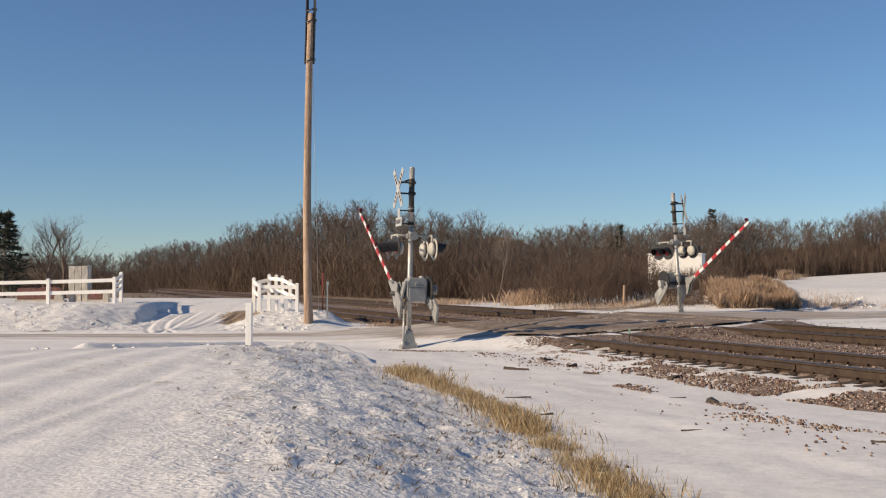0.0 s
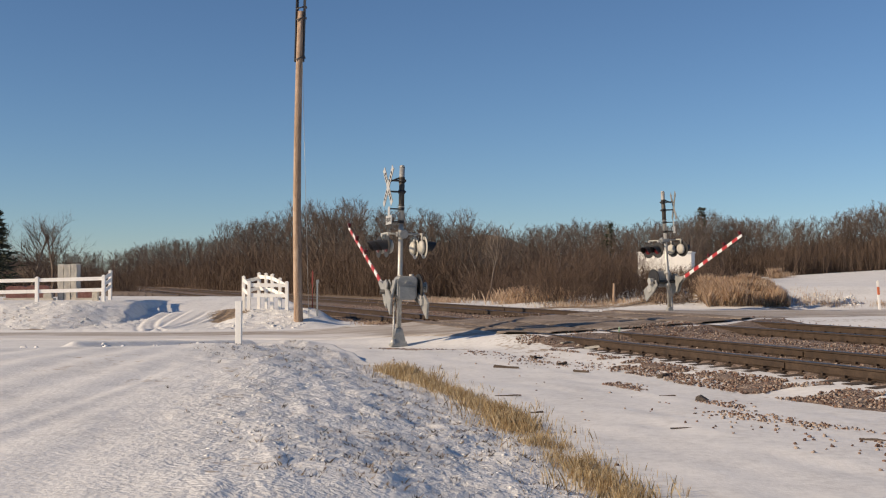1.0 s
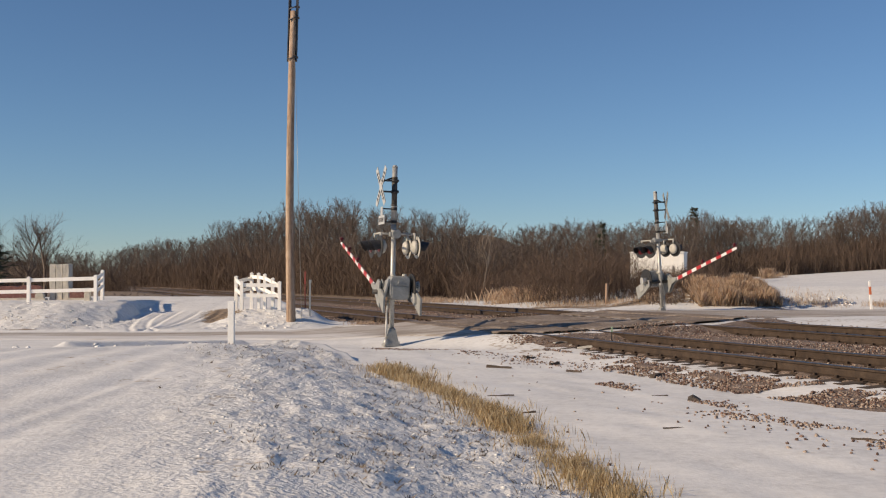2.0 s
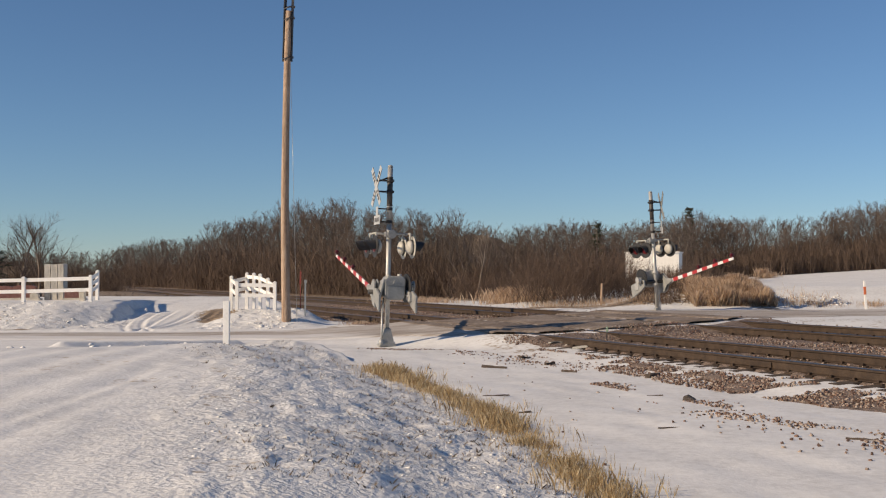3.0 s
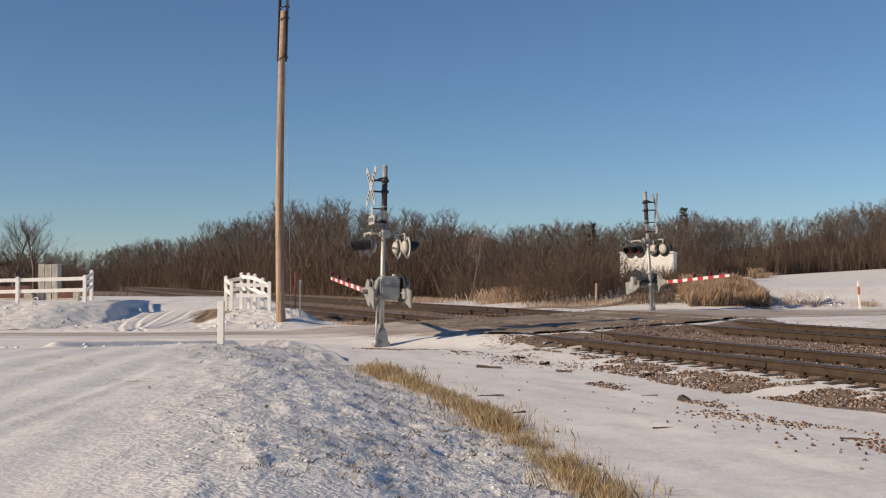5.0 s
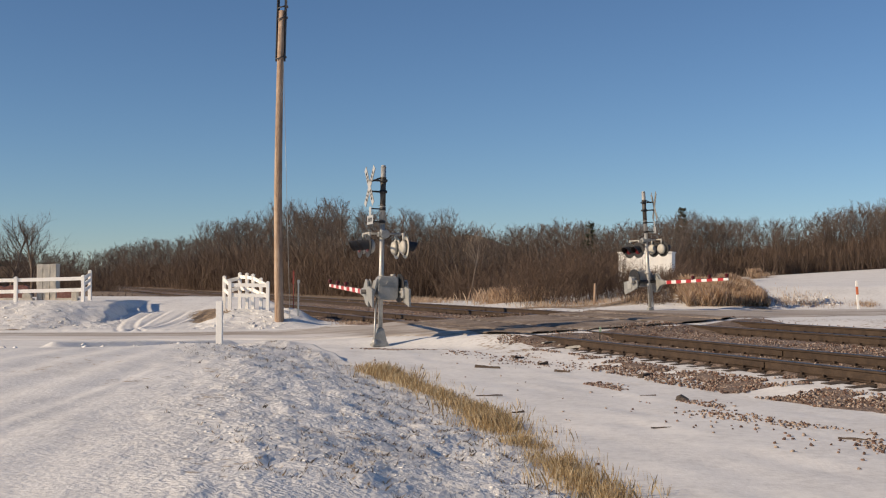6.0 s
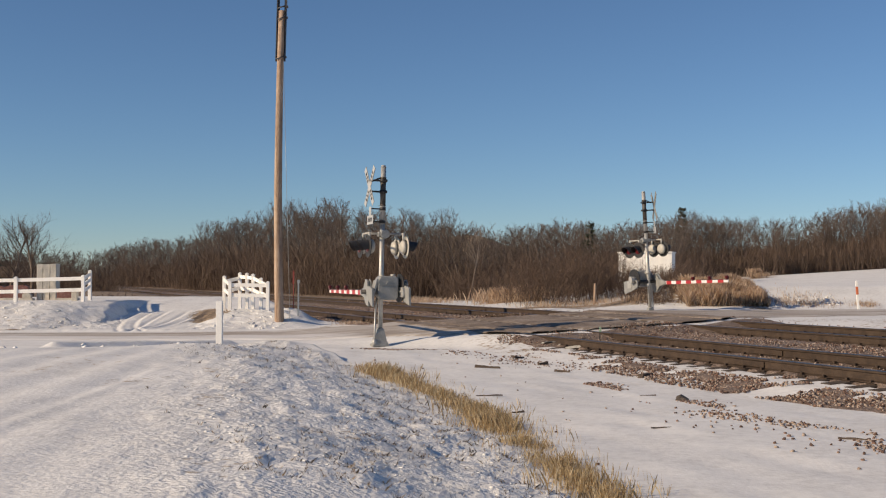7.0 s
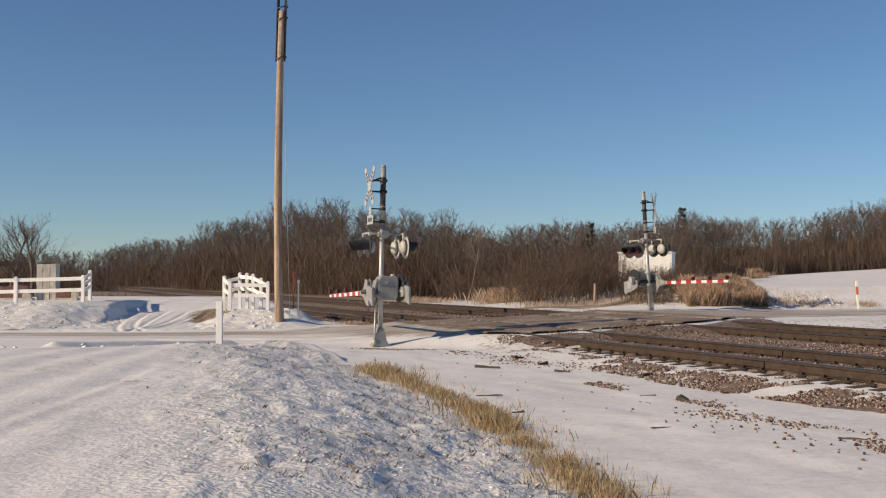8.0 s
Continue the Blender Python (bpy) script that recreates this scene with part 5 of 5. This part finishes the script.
def blades(rng, spots, tall, wide, lean=0.35):
    """Grass as tapered two-triangle blades: rows x, y, z, size."""
    n = len(spots)
    s = np.array(spots)
    a = rng.uniform(0, 6.28, n)
    h = tall * s[:, 3] * rng.uniform(0.6, 1.2, n)
    w = wide * rng.uniform(0.7, 1.3, n)
    la = rng.uniform(0, 6.28, n)
    lx, ly = np.cos(la) * lean * h * rng.random(n), np.sin(la) * lean * h * rng.random(n)
    dx, dy = np.cos(a) * w, np.sin(a) * w
    z0 = s[:, 2] - 0.02
    v = np.stack([np.stack([s[:, 0] - dx, s[:, 1] - dy, z0], 1), np.stack([s[:, 0] + dx, s[:, 1] + dy, z0], 1),
                  np.stack([s[:, 0] + lx * 0.4 + dx * 0.7, s[:, 1] + ly * 0.4 + dy * 0.7, z0 + h * 0.6], 1), np.stack([s[:, 0] + lx, s[:, 1] + ly, z0 + h], 1)], 1).reshape(-1, 3)
    i = np.arange(n)[:, None] * 4
    return v, np.concatenate([np.concatenate([i, i + 1, i + 2], 1), np.concatenate([i, i + 2, i + 3], 1)])


def build_grass():
    rng = np.random.default_rng(3)
    spots = []
    while len(spots) < 11500:
        y = 8.0 + 12.9 * rng.random() ** 1.15
        x = float(np.interp(y, [0, 8.9, 14.6, 21.8, 30], [2.9, 1.22, 0.42, -1.5, -5.2])) - 0.05 + float(np.clip(rng.normal(), -1.9, 1.9)) * 0.145 * (y / 14) ** 0.5 * (2.4 if rng.random() < 0.16 else 1.0)
        d = vnoise(np.array(x * 1.6), np.array(y * 1.0), 41) + vnoise(np.array(x * 5.0), np.array(y * 4.0), 42) * 0.6
        if d < -0.58 + 0.4 * rng.random() or (y > 21 and rng.random() < 0.3):
            continue
        spots.append((x, y, 0.0, (0.55 + 0.7 * (d + 0.3)) * (1 + 0.35 * float(step(16, 20, y)))))
    v, f = blades(rng, seat(spots), 0.165, 0.0027, 0.5)
    tagged(raw("dry_grass", v, f, GRASS), "strip of straw-yellow dry grass along the bank foot", "grass", kind="stuff")
    spots = []
    while len(spots) < 42000:
        x, y = rng.uniform(-6, 3), 7.0 + 19 * rng.random() ** 1.3
        g = float(bank_side(x, y))
        if g < 0.0 or g > 3.0 + rng.normal() * 0.4 or vnoise(np.array(x * 1.4), np.array(y * 0.9), 43) + rng.normal() * 0.25 < 0.02 + 0.12 * g / 3:
            continue
        k = 0.35 + 1.1 * rng.random() ** 3
        for _ in range(int(rng.integers(3, 14))):
            spots.append((x + rng.normal() * 0.018, y + rng.normal() * 0.02, 0.0, k * rng.uniform(0.5, 1.2)))
    v, f = blades(rng, seat(spots), 0.042, 0.003, 1.25)
    tagged(raw("weeds", v, f, WEED), "sparse dead weeds poking through the snow", "weeds", kind="stuff")
    spots = []
    while len(spots) < 28000:
        x, y = rng.uniform(9.5, 12.7), 44.0 + 0.12 * math.sin(rng.uniform(0, 6.28)) + 3.0 * rng.random() ** 1.2
        d = vnoise(np.array(x * 1.7), np.array(y * 1.5), 44) + 0.2 * vnoise(np.array(x * 5.0), np.array(y * 5.0), 45)
        if (x < 10.0 and rng.random() < 0.6):
            continue
        spots.append((x, y, 0.0, (1.0 + 0.75 * d) * (1 - 0.45 * float(step(12.0, 12.9, x)))))
    for cx, cy, r, n, k in ((3.4, 56.5, 1.6, 1500, 1.5), (4.1, 54.0, 1.1, 900, 1.2), (2.9, 55.0, 1.0, 500, 0.7), (5.0, 49.0, 2.0, 250, 0.6), (14.0, 45.0, 1.4, 260, 0.4), (13.4, 44.4, 0.7, 260, 0.45), (-1.0, 62.0, 1.6, 700, 0.7), (-3.5, 66.0, 2.0, 600, 0.7), (4.3, 48.2, 0.9, 250, 0.4), (6.6, 48.0, 1.2, 300, 0.5), (8.0, 46.5, 1.1, 350, 0.6), (-2.5, 60.0, 2.0, 700, 0.6), (28.3, 101.0, 1.1, 380, 1.1), (28.0, 101.4, 0.5, 300, 1.8),
                            (15.0, 44.4, 0.8, 240, 0.35), (16.4, 44.0, 0.5, 260, 0.4), (14.3, 44.2, 0.5, 220, 0.4), (-3.3, 41.0, 0.6, 300, 0.3), (8.6, 61.0, 2.0, 900, 0.7), (11.5, 62.0, 1.6, 900, 0.6)):
        for _ in range(n):
            x, y = cx + rng.normal() * r * 0.5, cy + rng.normal() * r * 0.5
            spots.append((x, y, 0.0, k))
    v, f = blades(rng, seat(spots), 0.50, 0.0045, 0.55)
    tagged(raw("reeds", v, f, TANGRASS), "tall tan dead grass on the roadside bank", "grass", kind="stuff")


build_grass()


# ---------------------------------------------------------------- debris on the snow
def build_debris():
    rng = random.Random(8)
    rows = ((0.86, 21.8, 0.50, 0.06, -12), (1.98, 22.4, 0.26, 0.07, 40), (0.66, 16.2, 0.38, 0.025, 3), (0.95, 14.3, 0.16, 0.03, 10), (3.55, 19.8, 0.5, 0.09, 55), (2.45, 12.7, 0.26, 0.02, 8), (4.3, 11.9, 0.3, 0.03, -20), (3.0, 16.6, 0.24, 0.02, 0))
    for x, y, ln, w, turn in rows:
        bm = bmesh.new()
        box(bm, (ln, w, w * 0.8), (0, 0, 0), bevel=w * 0.12)
        bmesh.ops.subdivide_edges(bm, edges=[e for e in bm.edges if e.calc_length() > ln * 0.5], cuts=4)
        for v in bm.verts:
            v.co += Vector(noise.noise_vector(v.co * 9 + Vector((x, y, 0)))) * w * 0.35
        ob = part("wood_scrap", bm, TIE, None)
        ob.matrix_basis = pose(x, y, at_ground(x, y) + w * 0.25, rng.uniform(-8, 8), rng.uniform(-4, 4), turn)
        tagged(ob, "splintered dark wood scrap lying on the snow", "wood scrap", "scraps on the snow")
    for x, y, r in ((3.35, 15.9, 0.08), (4.0, 9.9, 0.05)):
        bm = bmesh.new()
        prism(bm, [(-1.1 * r, 0), (0.9 * r, -0.1 * r), (1.2 * r, 0.35 * r), (-0.2 * r, 1.1 * r), (-1.0 * r, 0.7 * r)], 1.5 * r, bevel=0.12 * r)
        for v in bm.verts:
            v.co += Vector(noise.noise_vector(v.co * 14 + Vector((x, y, 0)))) * r * 0.22
        ob = part("rock", bm, DARKROCK, None)
        ob.matrix_basis = pose(x, y, at_ground(x, y) - r * 0.05, 0, 0, rng.uniform(-20, 20))
        tagged(ob, "dark broken rock lying on the snow", "rock", "rocks on the snow")
    strewn = [(rng.uniform(-10.2, -5.0), rng.uniform(23.6, 28.0), rng.uniform(0.03, 0.065)) for _ in range(16)]
    for x, y, r in strewn + [(-7.3, 24.3, 0.06), (-6.7, 24.6, 0.05), (-8.4, 25.5, 0.07), (-7.9, 24.9, 0.05), (-6.2, 26.4, 0.06), (-8.9, 26.0, 0.05)]:
        bm = bmesh.new()
        bmesh.ops.create_icosphere(bm, subdivisions=2, radius=r)
        for v in bm.verts:
            v.co = v.co * (1 + 0.9 * noise.noise(v.co * 16 + Vector((x, y, 0))))
            v.co.z *= 0.6
        ob = part("snow_lump", bm, SNOW, None, "", True)
        ob.matrix_basis = pose(x, y, at_ground(x, y) + r * 0.35)
        tagged(ob, "lump of ploughed snow on the ground", "snow lump", "snow lumps")

    for x, y, p_lift, size, turn, m, label in ((2.5, 26.9, 0.05, (0.30, 0.16, 0.02), 20, PALE, "torn pale board scrap lying by the rail"), (2.72, 26.6, 0.06, (0.16, 0.10, 0.03), 70, PALE, "torn pale board scrap lying by the rail"), (2.95, 25.7, 0.06, (0.34, 0.18, 0.025), -15, PALE, "torn pale board scrap lying by the rail"),
                                           (3.35, 26.3, 0.08, (0.26, 0.12, 0.02), 5, PALE, "torn pale board scrap lying by the rail"), (1.6, 24.2, 0.02, (0.34, 0.09, 0.05), 50, TIE, "splintered dark wood scrap lying on the snow"), (2.2, 20.9, 0.02, (0.30, 0.07, 0.04), -20, TIE, "splintered dark wood scrap lying on the snow"), (5.4, 12.6, 0.02, (0.4, 0.03, 0.03), 12, TIE, "splintered dark wood scrap lying on the snow")):
        bm = bmesh.new()
        box(bm, size, (0, 0, 0), bevel=0.004)
        bmesh.ops.subdivide_edges(bm, edges=bm.edges[:], cuts=2, use_grid_fill=True)
        for v in bm.verts:
            v.co += Vector(noise.noise_vector(v.co * 11 + Vector((x, y, 3)))) * size[1] * 0.22
        ob = part("board_scrap", bm, m, None)
        ob.matrix_basis = pose(x, y, at_ground(x, y) + p_lift, rng.uniform(-12, 12), rng.uniform(-10, 10), turn)
        tagged(ob, label, "scrap", "scraps by the rail")
    ob = thing("flag_marker", pose(3.78, 27.3, at_ground(3.78, 27.3)), "small pale green marker standing by the rail", "marker", "")
    bm = bmesh.new()
    rod(bm, (0, 0, 0), (0, 0, 0.34), 0.012, n=7)
    part("stake", bm, BLACK, ob)
    bm = bmesh.new()
    box(bm, (0.05, 0.012, 0.12), (0.01, -0.01, 0.30), bevel=0.003)
    part("plate", bm, PALEGREEN, ob, "pale green plate")

    kinds, rr = [stone_template(np.random.default_rng(k)) for k in range(4)], random.Random(2)
    rows = [(x, 43.9 + rr.uniform(0, 1.4) + (x - 13) * 0.1, rr.uniform(0.015, 0.045)) for x in (rr.uniform(12.8, 15.6) for _ in range(110))]
    v, f = joined([spread(t, [(x, y, at_ground(x, y), rr.uniform(0, 6.28), k, k * 0.8) for x, y, k in rows[i::4]]) for i, t in enumerate(kinds)])
    tagged(raw("snow_clods", v, f, SNOW), "broken clods of ploughed snow by the roadside", "snow", kind="stuff")
    rows = []
    while len(rows) < 1200:
        x, y = rr.uniform(-6, 2.4), 7.6 + 17 * rr.random() ** 1.2
        g = float(bank_side(x, y))
        if 0.05 < g < 3.0:
            rows.append((x, y, rr.uniform(0.003, 0.010)))
    for _ in range(260):
        x, y = rr.choice((rr.uniform(-21, -12.6), rr.uniform(-8.4, -5.4))), rr.uniform(39.0, 43.4)
        rows.append((x, y, rr.uniform(0.012, 0.035)))
    gx, gy = np.array([r[0] for r in rows]), np.array([r[1] for r in rows])
    rows = [(x, y, float(z), rr.uniform(0, 6.28), k * 1.6, k * 0.5) for (x, y, k), z in zip(rows, ground_z(gx, gy))]
    v, f = joined([spread(t, rows[q::4]) for q, t in enumerate(kinds)])
    tagged(raw("crust_chips", v, f, SNOW), "broken chips of snow crust on the banks", "snow", kind="stuff")


build_debris()


# ---------------------------------------------------------------- what moves
NEAR_SWING = [(0, 28.1), (0.5, 25.1), (1, 21.9), (1.5, 19.2), (2.2, 15.8), (3, 12.2), (3.5, 9.9), (4, 8.1), (4.5, 6.2), (5.2, 3.7), (6, 1.9), (6.5, 0.8), (7, -0.1), (7.5, -0.9), (8, -1.7)]
FAR_SWING = [(0, 23.0), (0.5, 20.0), (1, 17.0), (1.5, 14.4), (2.2, 11.4), (3, 8.3), (3.5, 6.7), (4, 4.8), (4.5, 3.2), (5.2, 1.7), (6, 0.7), (6.5, 0.3), (7, 0.0), (8, 0.0)]


def motions():
    walk(near_gate, [(t, pose(0, 0, 1.41, 0, -3.5, 1.0) @ pose(0, 0, 0, a)) for t, a in NEAR_SWING])
    walk(far_gate, [(t, pose(0, 0, 1.34, a + 0.8)) for t, a in FAR_SWING])


motions()
